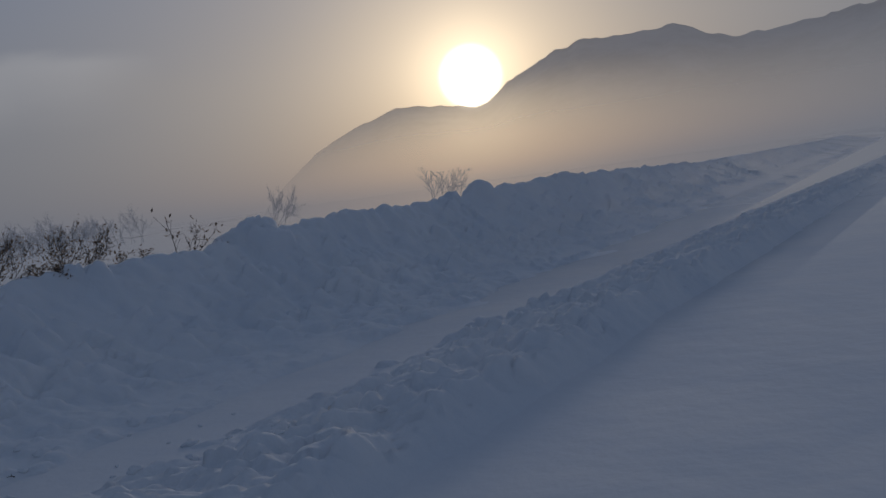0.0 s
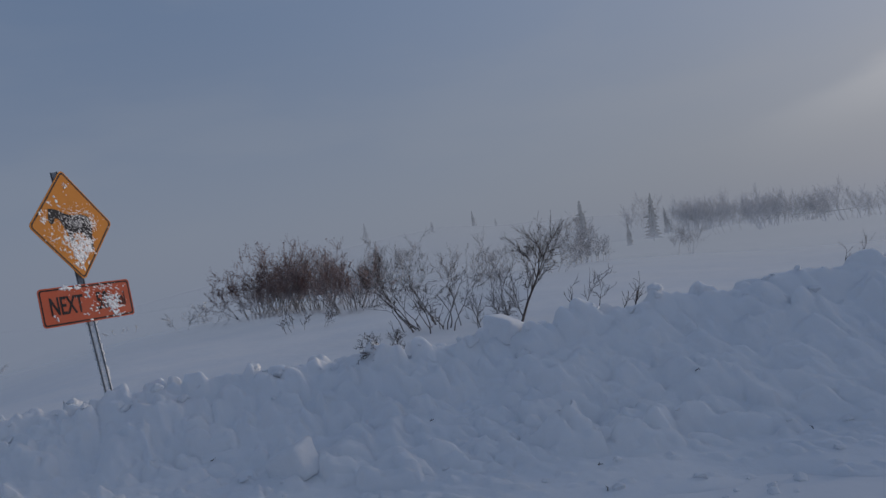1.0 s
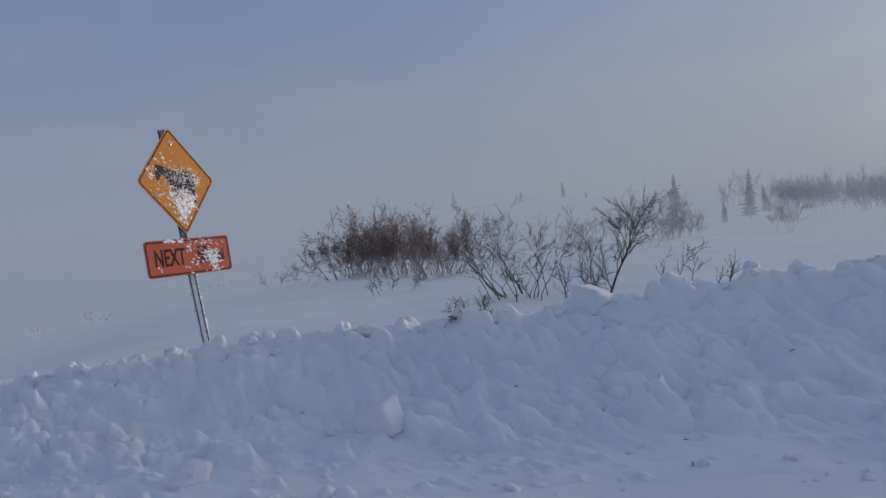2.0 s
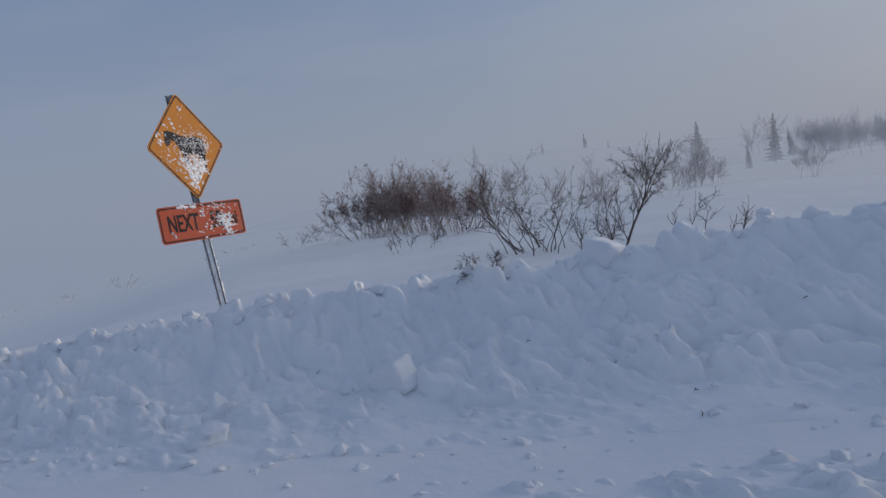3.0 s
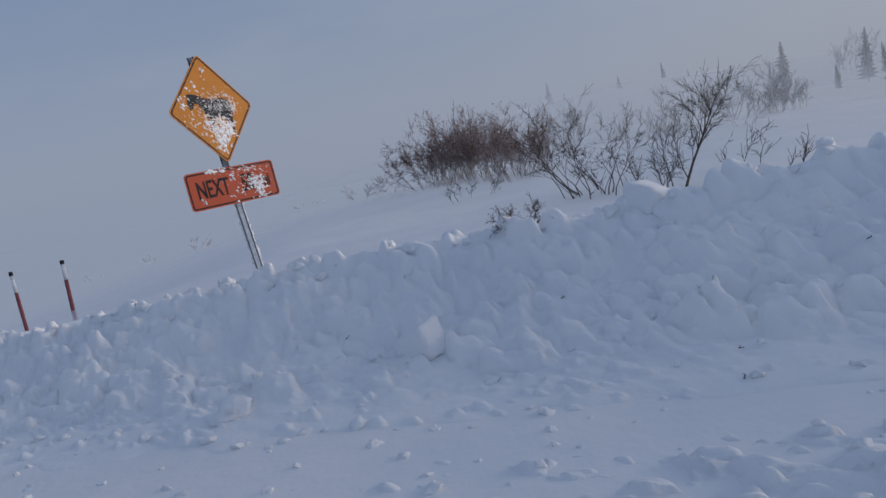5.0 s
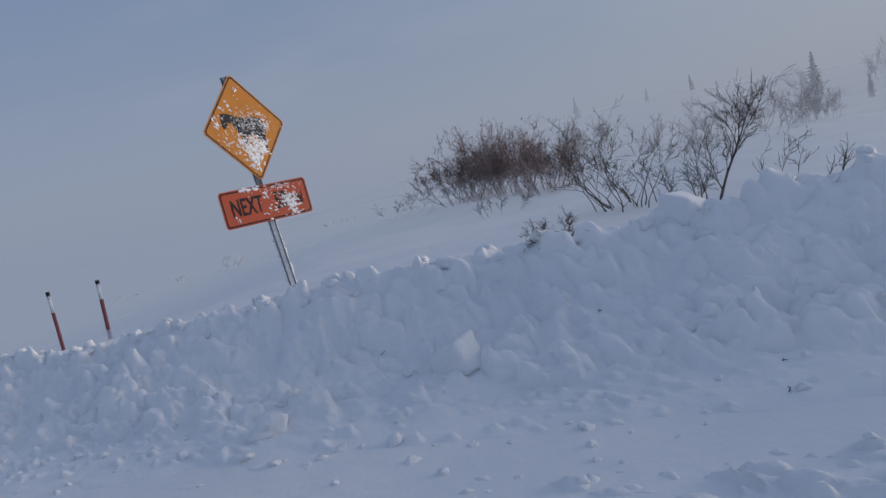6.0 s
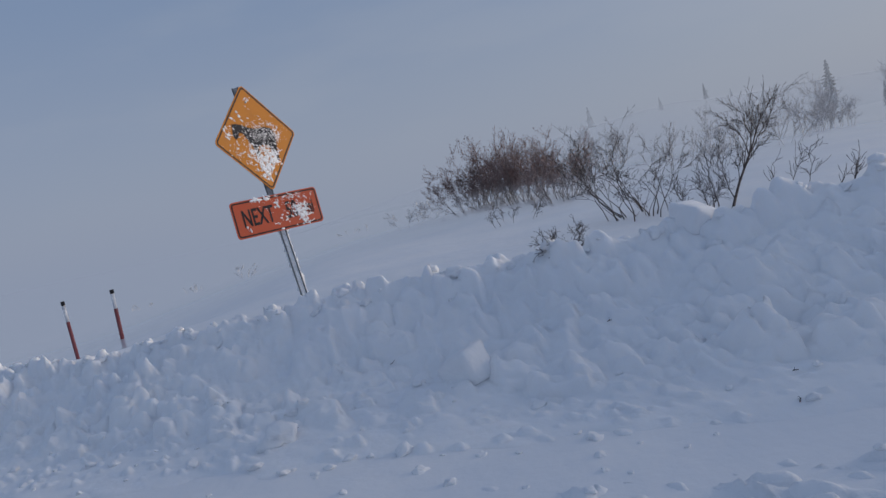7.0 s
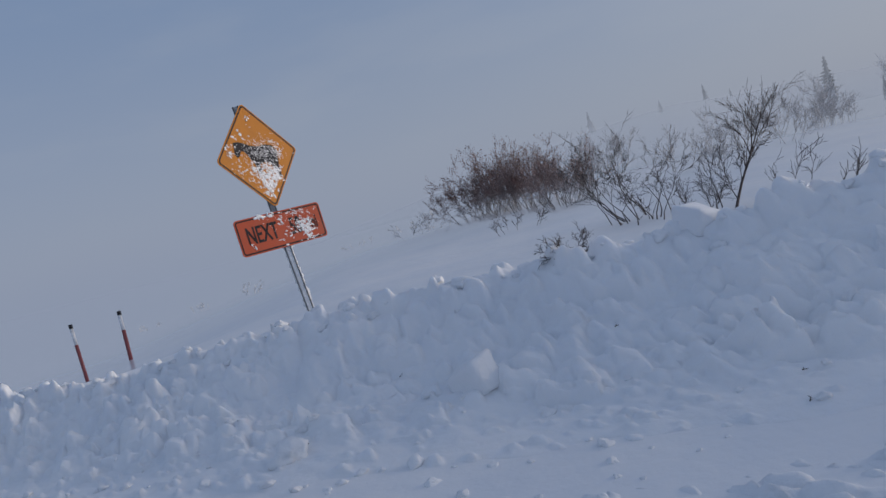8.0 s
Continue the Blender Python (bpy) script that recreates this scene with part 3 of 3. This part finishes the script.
# leafy bushes rooted in the rear of the crest
for k, (x, y, n, h, wide, share) in enumerate(((-6.5, 9.42, 5, 0.40, 0.4, 0.8), (-5.9, 10.48, 8, 0.58, 0.42, 0.7), (-5.6, 11.05, 3, 0.28, 0.7, 0.8), (-5.3, 11.62, 6, 0.62, 0.42, 0.5),
                                               (-5.1, 12.0, 2, 0.34, 0.6, 0.5), (-4.9, 12.4, 2, 0.26, 0.8, 0.8))):
    shrub("leafy_bush", x, y, n, h, wide, "small bush with withered brown leaves on the bank" if share > 0.7 else "sparse brown bush with few withered leaves on the bank", "bush", 60 + k, (BARK, BARK), (0.1, 0.2), 2, 3, 0.010,
          leaves=(0.026, share, LEAF_DRY), lift=0.25, group="leafy bushes on the bank", base=0.14, sink=0.08)
shrub("arching_bush", -4.44, 13.28, 4, 0.6, 0.5, "long twigs arching over the crest of the bank", "bush", 71, (BARK, BARK), (0.5, 0.2), 1, 3, 0.010, lift=-0.25, base=0.1, least=0.003, leaves=(0.04, 0.95, LEAF_DRY))
shrub("snow_sprig", -6.11, 10.07, 2, 0.28, 0.4, "tiny dark twig standing out of the snow", "bush", 72, (BARK, BARK), (0, 0), 1, 2, 0.007)
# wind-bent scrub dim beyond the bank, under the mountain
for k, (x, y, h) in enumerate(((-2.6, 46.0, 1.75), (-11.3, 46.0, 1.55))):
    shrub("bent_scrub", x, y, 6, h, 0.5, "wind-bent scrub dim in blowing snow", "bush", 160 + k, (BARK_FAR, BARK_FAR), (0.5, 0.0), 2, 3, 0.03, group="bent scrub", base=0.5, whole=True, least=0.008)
# grey bushes on the slope behind
rnd = random.Random(5)
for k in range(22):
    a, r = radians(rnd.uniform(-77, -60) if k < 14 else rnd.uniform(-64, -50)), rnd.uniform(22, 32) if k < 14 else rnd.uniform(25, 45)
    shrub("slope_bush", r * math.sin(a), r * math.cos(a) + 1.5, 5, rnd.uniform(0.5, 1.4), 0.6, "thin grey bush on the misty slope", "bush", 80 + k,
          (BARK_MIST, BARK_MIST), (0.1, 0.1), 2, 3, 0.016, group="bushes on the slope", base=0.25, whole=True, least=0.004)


def spruce(name, seed, height, mat, label):
    rnd = random.Random(seed)
    root = new(name)
    part("trunk", tubes("trunk", [((0, 0, -0.1), (0.02, 0, height * 0.5), 0.035, 0.025), ((0.02, 0, height * 0.5), (0, 0.02, height), 0.025, 0.006)], mat), root)
    around, tiers = 15, 26
    verts, faces = [], []
    skew = [rnd.uniform(0.55, 1.25) for _ in range(around)]
    for k in range(tiers):
        f = k / (tiers - 1)
        flare = 1.25 if k % 2 == 0 else 0.62
        gap = rnd.uniform(0.75, 1.15)
        for a in range(around):
            r = height * (0.012 + 0.17 * (1 - f) ** 0.85) * flare * gap * skew[a] * rnd.uniform(0.55, 1.35)
            turn = 6.283 * (a + 0.5 * (k % 2)) / around
            drop = 0.03 * height * rnd.random() * (k % 2 == 0)
            verts.append((r * math.cos(turn), r * math.sin(turn), height * (0.05 + 0.97 * f) - drop))
    for k in range(tiers - 1):
        for a in range(around):
            b, c = k * around, (a + 1) % around
            faces.append((b + a, b + c, b + around + c, b + around + a))
    part("crown", mesh_from("crown", verts, faces, mat), root, kind="stuff")
    return tagged(root, label, "spruce tree", "spruces on the slope")


def plant(ob, x, y, size):
    m = Matrix.Translation((x, y, surface_height(x, y) - 0.05)) @ Euler((rnd.gauss(0, 0.03), rnd.gauss(0, 0.03), rnd.uniform(0, 6.28))).to_matrix().to_4x4() @ Matrix.Scale(size, 4)
    return m


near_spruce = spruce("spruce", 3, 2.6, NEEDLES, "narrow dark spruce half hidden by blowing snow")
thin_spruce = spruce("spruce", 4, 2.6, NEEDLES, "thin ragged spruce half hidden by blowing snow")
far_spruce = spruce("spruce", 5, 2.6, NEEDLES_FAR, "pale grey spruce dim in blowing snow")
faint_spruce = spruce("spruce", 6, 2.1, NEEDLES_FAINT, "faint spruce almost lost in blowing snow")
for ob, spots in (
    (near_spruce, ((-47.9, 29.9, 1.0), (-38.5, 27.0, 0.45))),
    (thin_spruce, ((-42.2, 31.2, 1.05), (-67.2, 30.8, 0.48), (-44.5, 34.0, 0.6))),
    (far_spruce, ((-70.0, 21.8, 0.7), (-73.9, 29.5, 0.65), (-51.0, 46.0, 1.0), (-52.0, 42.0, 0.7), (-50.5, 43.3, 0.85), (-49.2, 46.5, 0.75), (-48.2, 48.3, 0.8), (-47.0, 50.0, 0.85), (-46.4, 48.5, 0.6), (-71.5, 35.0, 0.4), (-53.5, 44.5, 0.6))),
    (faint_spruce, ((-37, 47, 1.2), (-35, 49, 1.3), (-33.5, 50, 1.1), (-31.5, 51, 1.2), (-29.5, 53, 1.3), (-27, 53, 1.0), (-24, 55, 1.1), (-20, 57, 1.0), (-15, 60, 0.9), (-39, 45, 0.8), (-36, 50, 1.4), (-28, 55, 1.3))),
):
    for k, (x, y, size) in enumerate(spots):
        m = plant(ob, x, y, size * (0.6 if ob is faint_spruce else 1.0))
        if k:
            copy_thing(ob, m)
        else:
            ob.matrix_basis = m
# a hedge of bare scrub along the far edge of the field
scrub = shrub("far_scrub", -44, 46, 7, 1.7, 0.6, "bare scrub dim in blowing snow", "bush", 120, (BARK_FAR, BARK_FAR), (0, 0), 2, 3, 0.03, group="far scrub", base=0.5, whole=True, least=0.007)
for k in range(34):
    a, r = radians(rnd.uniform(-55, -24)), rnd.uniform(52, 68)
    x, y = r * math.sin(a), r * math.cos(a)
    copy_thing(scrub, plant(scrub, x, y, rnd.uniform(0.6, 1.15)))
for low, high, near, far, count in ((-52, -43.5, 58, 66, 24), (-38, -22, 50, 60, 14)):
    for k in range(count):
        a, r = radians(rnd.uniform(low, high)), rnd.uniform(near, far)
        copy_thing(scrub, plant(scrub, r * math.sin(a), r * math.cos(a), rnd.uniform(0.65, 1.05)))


# ---- road sign ----
def rounded(points, radius, steps=5):
    """The outline of a polygon with rounded corners."""
    out = []
    for k, p in enumerate(points):
        p, a, b = Vector(p), Vector(points[k - 1]), Vector(points[(k + 1) % len(points)])
        u, v = (a - p).normalized(), (b - p).normalized()
        half = u.angle(v) / 2
        t = radius / math.tan(half)
        c = p + (u + v).normalized() * radius / math.sin(half)
        s, e = p + u * t - c, p + v * t - c
        for j in range(steps + 1):
            w_ = s.lerp(e, j / steps).normalized() * radius
            out.append(c + w_)
    return out


def slab(name, outline, z0, z1, mat):
    bm = bmesh.new()
    low = [bm.verts.new((p.x, p.y, z0)) for p in outline]
    high = [bm.verts.new((p.x, p.y, z1)) for p in outline]
    bm.faces.new(low[::-1])
    bm.faces.new(high)
    for k in range(len(outline)):
        bm.faces.new((low[k - 1], low[k], high[k], high[k - 1]))
    return from_bm(name, bm, mat)


def rim(name, outer, inner, z0, z1, mat):
    bm = bmesh.new()
    rings = [[bm.verts.new((p.x, p.y, z)) for p in line] for line, z in ((outer, z0), (outer, z1), (inner, z1), (inner, z0))]
    for a, b in ((0, 1), (1, 2), (2, 3), (3, 0)):
        for k in range(len(outer)):
            bm.faces.new((rings[a][k - 1], rings[a][k], rings[b][k], rings[b][k - 1]))
    return from_bm(name, bm, mat)


def lettering(text, size, mat):
    curve = bpy.data.curves.new("lettering", "FONT")
    curve.body, curve.size, curve.extrude, curve.align_x, curve.align_y = text, size, 0.002, "CENTER", "CENTER"
    curve.offset = 0.004
    ob = new("lettering_source", curve)
    bpy.context.view_layer.update()
    me = bpy.data.meshes.new_from_object(ob.evaluated_get(bpy.context.evaluated_depsgraph_get()))
    bpy.data.objects.remove(ob)
    me.materials.clear()
    me.materials.append(mat)
    return me


def caked(name, spots, seed, mat, thick=0.6, inside=lambda x, y: True, wind=None, lift=0.0):
    """Snow stuck to a panel: many small flattened lumps. spots: x, y, spread x, spread y, count, size; wind: the slant of the streaks."""
    rnd = random.Random(seed)
    verts, faces = [], []
    for x, y, sx, sy, count, size in spots:
        for _ in range(count):
            cx, cy, r = x + rnd.gauss(0, sx), y + rnd.gauss(0, sy), size * (0.35 + rnd.random() ** 2)
            if not inside(cx, cy):
                continue
            i, n, turn, long = len(verts), 7, rnd.uniform(0, 6.28) if wind is None else rnd.gauss(wind, 0.5), rnd.uniform(1.0, 2.0) if wind is None else rnd.uniform(1.2, 3.2)
            for ring, up_ in ((1.0, 0.0), (0.75, 0.6), (0.35, 0.95)):
                for k in range(n):
                    a = k * 6.283 / n
                    q = r * ring * rnd.uniform(0.75, 1.2)
                    px, py = q * math.cos(a) * long, q * math.sin(a)
                    verts.append((cx + px * math.cos(turn) - py * math.sin(turn), cy + px * math.sin(turn) + py * math.cos(turn), lift + up_ * r * thick))
            for a in range(2):
                for k in range(n):
                    b = i + a * n
                    faces.append((b + k, b + (k + 1) % n, b + n + (k + 1) % n, b + n + k))
            top = i + 2 * n
            faces += [(top, top + 1, top + 2, top + 3), (top, top + 3, top + 4, top + 5), (top, top + 5, top + 6, top + 6)]
    me = bpy.data.meshes.new(name)
    me.from_pydata(verts, [], [tuple(dict.fromkeys(f)) for f in faces])
    me.polygons.foreach_set("use_smooth", np.full(len(me.polygons), True))
    me.materials.append(mat)
    return me


def make_sign():
    root = new("road_sign")
    lean = Matrix.Translation((-11.12, 0.81, 0.3)) @ Euler((radians(3.7), radians(-2.3), 0)).to_matrix().to_4x4()
    root.matrix_basis = lean
    # steel channel post: a web with two flanges, bent a little by the wind
    bent = Matrix.Translation((0, 0, 1.9)) @ Matrix.Rotation(radians(2), 4, "X") @ Matrix.Translation((0, 0, -1.9))
    for name, x, y, wx, wy in (("flange", -0.034, 0.0, 0.016, 0.026), ("flange", 0.034, 0.0, 0.016, 0.026), ("web", 0.0, -0.012, 0.052, 0.008)):
        bm = bmesh.new()
        bmesh.ops.create_cube(bm, size=1)
        bmesh.ops.scale(bm, vec=(wx, wy, 3.66), verts=bm.verts)
        bmesh.ops.translate(bm, vec=(x, y, 1.4), verts=bm.verts)
        bmesh.ops.bevel(bm, geom=bm.edges, offset=0.0015, segments=1, affect="EDGES")
        ob = part("post_" + name, from_bm("post_" + name, bm, STEEL if name == "web" else STEEL_DARK), root, "galvanised steel channel post")
        ob.matrix_basis = bent @ Matrix.Rotation(radians(-80), 4, "Z")
    ob = part("post_snow", caked("post_snow", [(0, 0.04 * k, 0.008, 0.025, 44, 0.028) for k in range(7, 36)], 3, SNOW_CAKED), root, "snow packed into the post", "stuff")
    ob.matrix_basis = bent @ Matrix.Rotation(radians(-80), 4, "Z") @ Matrix.Translation((0, -0.014, 0)) @ Matrix.Rotation(radians(180), 4, "Z") @ Matrix.Rotation(radians(90), 4, "X")

    def panel_pose(z, angle, roll):
        """Panel plane: x along the panel, y up, z out to the road."""
        return Matrix.Translation((0, 0, z)) @ Matrix.Rotation(radians(angle), 4, "Z") @ Matrix.Translation((0, -0.052, 0)) @ Matrix.Rotation(radians(90), 4, "X") @ Matrix.Rotation(radians(roll), 4, "Z")

    # diamond
    h = 0.686
    square = lambda k: [(0, -k), (k, 0), (0, k), (-k, 0)]
    flat = lambda pts: [(x, y, 0) for x, y in pts]
    diamond = part("diamond_panel", slab("diamond_panel", rounded(flat(square(h)), 0.055), -0.003, 0.003, SIGN_YELLOW), root, "amber diamond panel crusted with snow")
    diamond.matrix_basis = panel_pose(2.555, 139.5, 1.2)
    part("border", rim("border", rounded(flat(square(h - 0.022)), 0.046), rounded(flat(square(h - 0.048)), 0.035), 0.003, 0.0045, SIGN_BLACK), diamond, "black border line")
    # a shaggy four-legged animal walking to the left, its legs lost in snow
    shape = [(-0.36, 0.05), (-0.335, 0.0), (-0.29, 0.02), (-0.255, 0.075), (-0.2, 0.06), (-0.15, -0.03), (-0.11, -0.1), (-0.09, -0.24), (-0.045, -0.24), (-0.03, -0.12),
             (0.06, -0.1), (0.13, -0.12), (0.17, -0.2), (0.2, -0.31), (0.25, -0.31), (0.25, -0.19), (0.285, -0.08), (0.29, 0.02), (0.25, 0.085), (0.15, 0.11), (0.02, 0.1),
             (-0.1, 0.125), (-0.19, 0.165), (-0.27, 0.185), (-0.33, 0.185), (-0.345, 0.12)]
    part("symbol", slab("symbol", [Vector((1.05 * x + 0.01, 1.05 * y + 0.01, 0)) for x, y in shape], 0.003, 0.005, SIGN_BLACK), diamond, "plain dark symbol shape")
    part("caked_snow", caked("caked_snow", [(0.03, -0.33, 0.075, 0.08, 150, 0.013), (0.1, -0.2, 0.10, 0.05, 110, 0.010), (0.0, -0.45, 0.035, 0.06, 40, 0.011),
                                            (-0.1, -0.22, 0.07, 0.08, 120, 0.009), (0.2, -0.3, 0.03, 0.05, 60, 0.012), (0.12, 0.02, 0.14, 0.06, 330, 0.0042), (-0.02, 0.05, 0.12, 0.05, 170, 0.004),
                                            (0.1, 0.14, 0.16, 0.04, 140, 0.0045), (0.33, 0.02, 0.05, 0.05, 60, 0.007), (-0.42, 0.1, 0.04, 0.06, 34, 0.009), (-0.3, -0.15, 0.1, 0.06, 60, 0.006),
                                            (0.0, 0.1, 0.25, 0.2, 70, 0.005), (-0.2, 0.28, 0.05, 0.04, 8, 0.012), (0.02, 0.5, 0.04, 0.01, 8, 0.010)], 4, SNOW_CAKED,
                                           inside=lambda x, y: abs(x) + abs(y) < h - 0.03, wind=-0.7, lift=0.0045), diamond, "wind-packed snow", "stuff")
    for y in (0.46, -0.46):
        bm = bmesh.new()
        bmesh.ops.create_cone(bm, cap_ends=True, segments=8, radius1=0.017, radius2=0.013, depth=0.012)
        bmesh.ops.translate(bm, vec=(0, y, 0.009), verts=bm.verts)
        part("bolt", from_bm("bolt", bm, STEEL), diamond)
    # plaque
    w2, h2 = 0.63, 0.2285
    box = lambda d: [(-w2 + d, -h2 + d), (w2 - d, -h2 + d), (w2 - d, h2 - d), (-w2 + d, h2 - d)]
    plaque = part("plaque", slab("plaque", rounded(flat(box(0)), 0.045), -0.003, 0.003, SIGN_ORANGE), root, "orange-red plaque with black lettering, partly snowed over")
    plaque.matrix_basis = panel_pose(1.595, 127.5, -0.7)
    part("border", rim("border", rounded(flat(box(0.016)), 0.036), rounded(flat(box(0.034)), 0.026), 0.003, 0.0045, SIGN_BLACK), plaque, "black border line")
    for text, x in (("NEXT", -0.285), ("50", 0.20), ("mi", 0.46)):
        ob = part("lettering", lettering(text, 0.30 if text != "mi" else 0.25, SIGN_BLACK), plaque, "black lettering")
        ob.matrix_basis = Matrix.Translation((x, -0.005, 0.0055)) @ Matrix.Diagonal((0.58, 1, 1, 1))
    part("caked_snow", caked("caked_snow", [(0.30, -0.02, 0.05, 0.06, 75, 0.010), (0.36, -0.08, 0.05, 0.05, 70, 0.011), (0.42, 0.03, 0.06, 0.05, 45, 0.006), (0.2, 0.03, 0.05, 0.06, 24, 0.006),
                                            (-0.12, 0.2, 0.03, 0.012, 16, 0.013), (0.02, 0.12, 0.025, 0.06, 26, 0.009), (-0.27, 0.205, 0.03, 0.01, 12, 0.016), (0.15, 0.1, 0.25, 0.1, 60, 0.004),
                                            (0.27, 0.17, 0.14, 0.02, 60, 0.006), (-0.45, -0.13, 0.03, 0.03, 7, 0.010), (0.02, -0.12, 0.06, 0.05, 14, 0.009), (0.4, -0.19, 0.08, 0.012, 20, 0.009)], 6, SNOW_CAKED,
                                           inside=lambda x, y: abs(x) < w2 - 0.015 and abs(y) < h2 - 0.005, wind=-0.5, lift=0.0065), plaque, "wind-packed snow", "stuff")
    return tagged(root, "weathered amber diamond road sign with orange plaque, leaning in the snow", "road sign")


make_sign()


# ---- snow poles ----
def snow_pole(x, y, top, lean, wide):
    root = new("snow_pole")
    z = surface_height(x, y) - 0.3
    root.matrix_basis = Matrix.Translation((x, y, z)) @ Euler((radians(lean), 0, 0)).to_matrix().to_4x4()
    tall = top - z
    for name, a, b, r, mat, label in (("shaft", 0.0, tall - 0.55, 0.038, POLE_RED, "dark red shaft"), ("band", tall - 0.55, tall - 0.11, 0.036, POLE_WHITE, "scuffed white reflective band"),
                                      ("cap", tall - 0.11, tall, 0.040, SIGN_BLACK, "black cap")):
        bm = bmesh.new()
        bmesh.ops.create_cone(bm, cap_ends=True, segments=14, radius1=r * wide, radius2=r * wide * 0.97, depth=b - a)
        bmesh.ops.translate(bm, vec=(0, 0, (a + b) / 2), verts=bm.verts)
        bmesh.ops.bevel(bm, geom=[e for e in bm.edges if len(e.link_faces) == 2 and e.calc_face_angle(0) > 1], offset=0.004, segments=2, affect="EDGES")
        part(name, from_bm(name, bm, mat, True), root, label)
    part("frost", caked("frost", [(0, tall - 0.28, 0.012, 0.08, 30, 0.014)], 8, SNOW_CAKED), root, "snow stuck to the pole", "stuff").matrix_basis = (
        Matrix.Rotation(radians(80), 4, "Z") @ Matrix.Translation((0, -0.036 * wide, 0)) @ Matrix.Rotation(radians(90), 4, "X"))
    return tagged(root, "red snow pole with white band and black cap behind the bank", "snow pole", "snow poles")


snow_pole(-23.1, -6.3, 1.12, 1.5, 1.25)
snow_pole(-25.0, -5.68, 1.10, -1.0, 1.5)


# ---- loose blocks of snow ----
def clod_mesh(seed, blocky):
    rnd = random.Random(seed)
    bm = bmesh.new()
    if blocky:
        bmesh.ops.create_cube(bm, size=1.6)
        bmesh.ops.subdivide_edges(bm, edges=bm.edges[:], cuts=7, use_grid_fill=True)
        for v in bm.verts:
            p = v.co
            v.co = p * 0.9 / (abs(p.x / 0.9) ** 9 + abs(p.y / 0.9) ** 9 + abs(p.z / 0.9) ** 9) ** (1 / 9) if p.length else p
    else:
        bmesh.ops.create_icosphere(bm, subdivisions=3, radius=1.0)
    off = Vector((rnd.uniform(-9, 9), rnd.uniform(-9, 9), rnd.uniform(-9, 9)))
    for v in bm.verts:
        n = noise.fractal(v.co * 1.1 + off, 1.0, 2.0, 4)
        v.co *= 1 + (0.16 if blocky else 0.55) * n
    return from_bm("snow_clod", bm, SNOW_CLOD, True)


clods = [clod_mesh(200 + k, k >= 6) for k in range(9)]


def clod(mesh, x, y, size, label, group="", squash=0.65, name="snow_clod", bury=0.85, turn=None):
    ob = new(name, mesh)
    z = surface_height(x, y)
    spin = turn if turn else (rnd.uniform(-0.5, 0.5), rnd.uniform(-0.5, 0.5), rnd.uniform(0, 6.28))
    ob.matrix_basis = Matrix.Translation((x, y, z + size * squash * (1 - bury) * 0.6)) @ Euler(spin).to_matrix().to_4x4() @ Matrix.Diagonal((size, size * rnd.uniform(0.8, 1.1), size * squash, 1))
    return tagged(ob, label, "snow clod", group)


# the large pale block at the foot of the bank, and its neighbours
clod(clods[6], -8.05, 2.38, 0.25, "large pale squared block of snow on the bank's foot", squash=0.85, name="snow_block", bury=0.9, turn=(0.15, -0.45, 0.7))
clod(clods[2], -7.95, 0.6, 0.21, "rounded pale lump of snow on the bank's foot", squash=0.6, name="snow_block", bury=1.2, turn=(0.2, -0.3, 0.9))
clod(clods[8], -8.42, 4.86, 0.24, "slab of crusted snow on the bank's crest", squash=0.7, name="snow_block", turn=(-0.2, 0.3, 0.4))
for k in range(200):
    y = rnd.uniform(-3.5, 9.0)
    u = rnd.gauss(2.9, 0.8) if k < 130 else rnd.gauss(0.05, 0.15)
    x = float(crest_x(y)) + u
    size = 0.022 + 0.055 * rnd.random() ** 3 if k < 130 else 0.03 + 0.06 * rnd.random() ** 2
    clod(clods[rnd.randrange(6)], x, y, size, "small broken lump of snow", "loose snow lumps")
for k in range(50):
    y = rnd.uniform(1.0, 9.0)
    x = float(windrow_x(y)) + rnd.gauss(-1.6, 0.7)
    clod(clods[rnd.randrange(6)], x, y, 0.02 + 0.04 * rnd.random() ** 2, "small broken lump of snow", "loose snow lumps")


# ---- bits of broken twig on the bank ----
for k, (x, y) in enumerate(((-4.1, 7.6), (-5.5, 6.1), (-9.36, 4.2), (-8.83, 1.7), (-6.2, 4.5), (-7.85, 3.7),
                            (-5.8, 4.3), (-8.1, 0.76), (-4.5, 6.8), (-6.6, 5.9))):
    rnd = random.Random(300 + k)
    root = new("twig_fragment")
    root.location = (x, y, surface_height(x, y) + 0.006)
    a, long = rnd.uniform(0, 6.28), rnd.uniform(0.022, 0.042)
    d = Vector((math.cos(a), math.sin(a), 0.25)) * long
    mid = Vector((rnd.gauss(0, 0.006), rnd.gauss(0, 0.006), 0.008))
    fork = mid + Vector((-d.y, d.x, 0.03)) * rnd.uniform(0.4, 0.8)
    part("stick", tubes("stick", [((-d)[:], mid[:], 0.0055, 0.005), (mid[:], d[:], 0.005, 0.002), (mid[:], fork[:], 0.0035, 0.0015)], BARK_TWIG), root)
    tagged(root, "broken bit of dark twig lying on the snow", "twig", "twig bits on the bank")
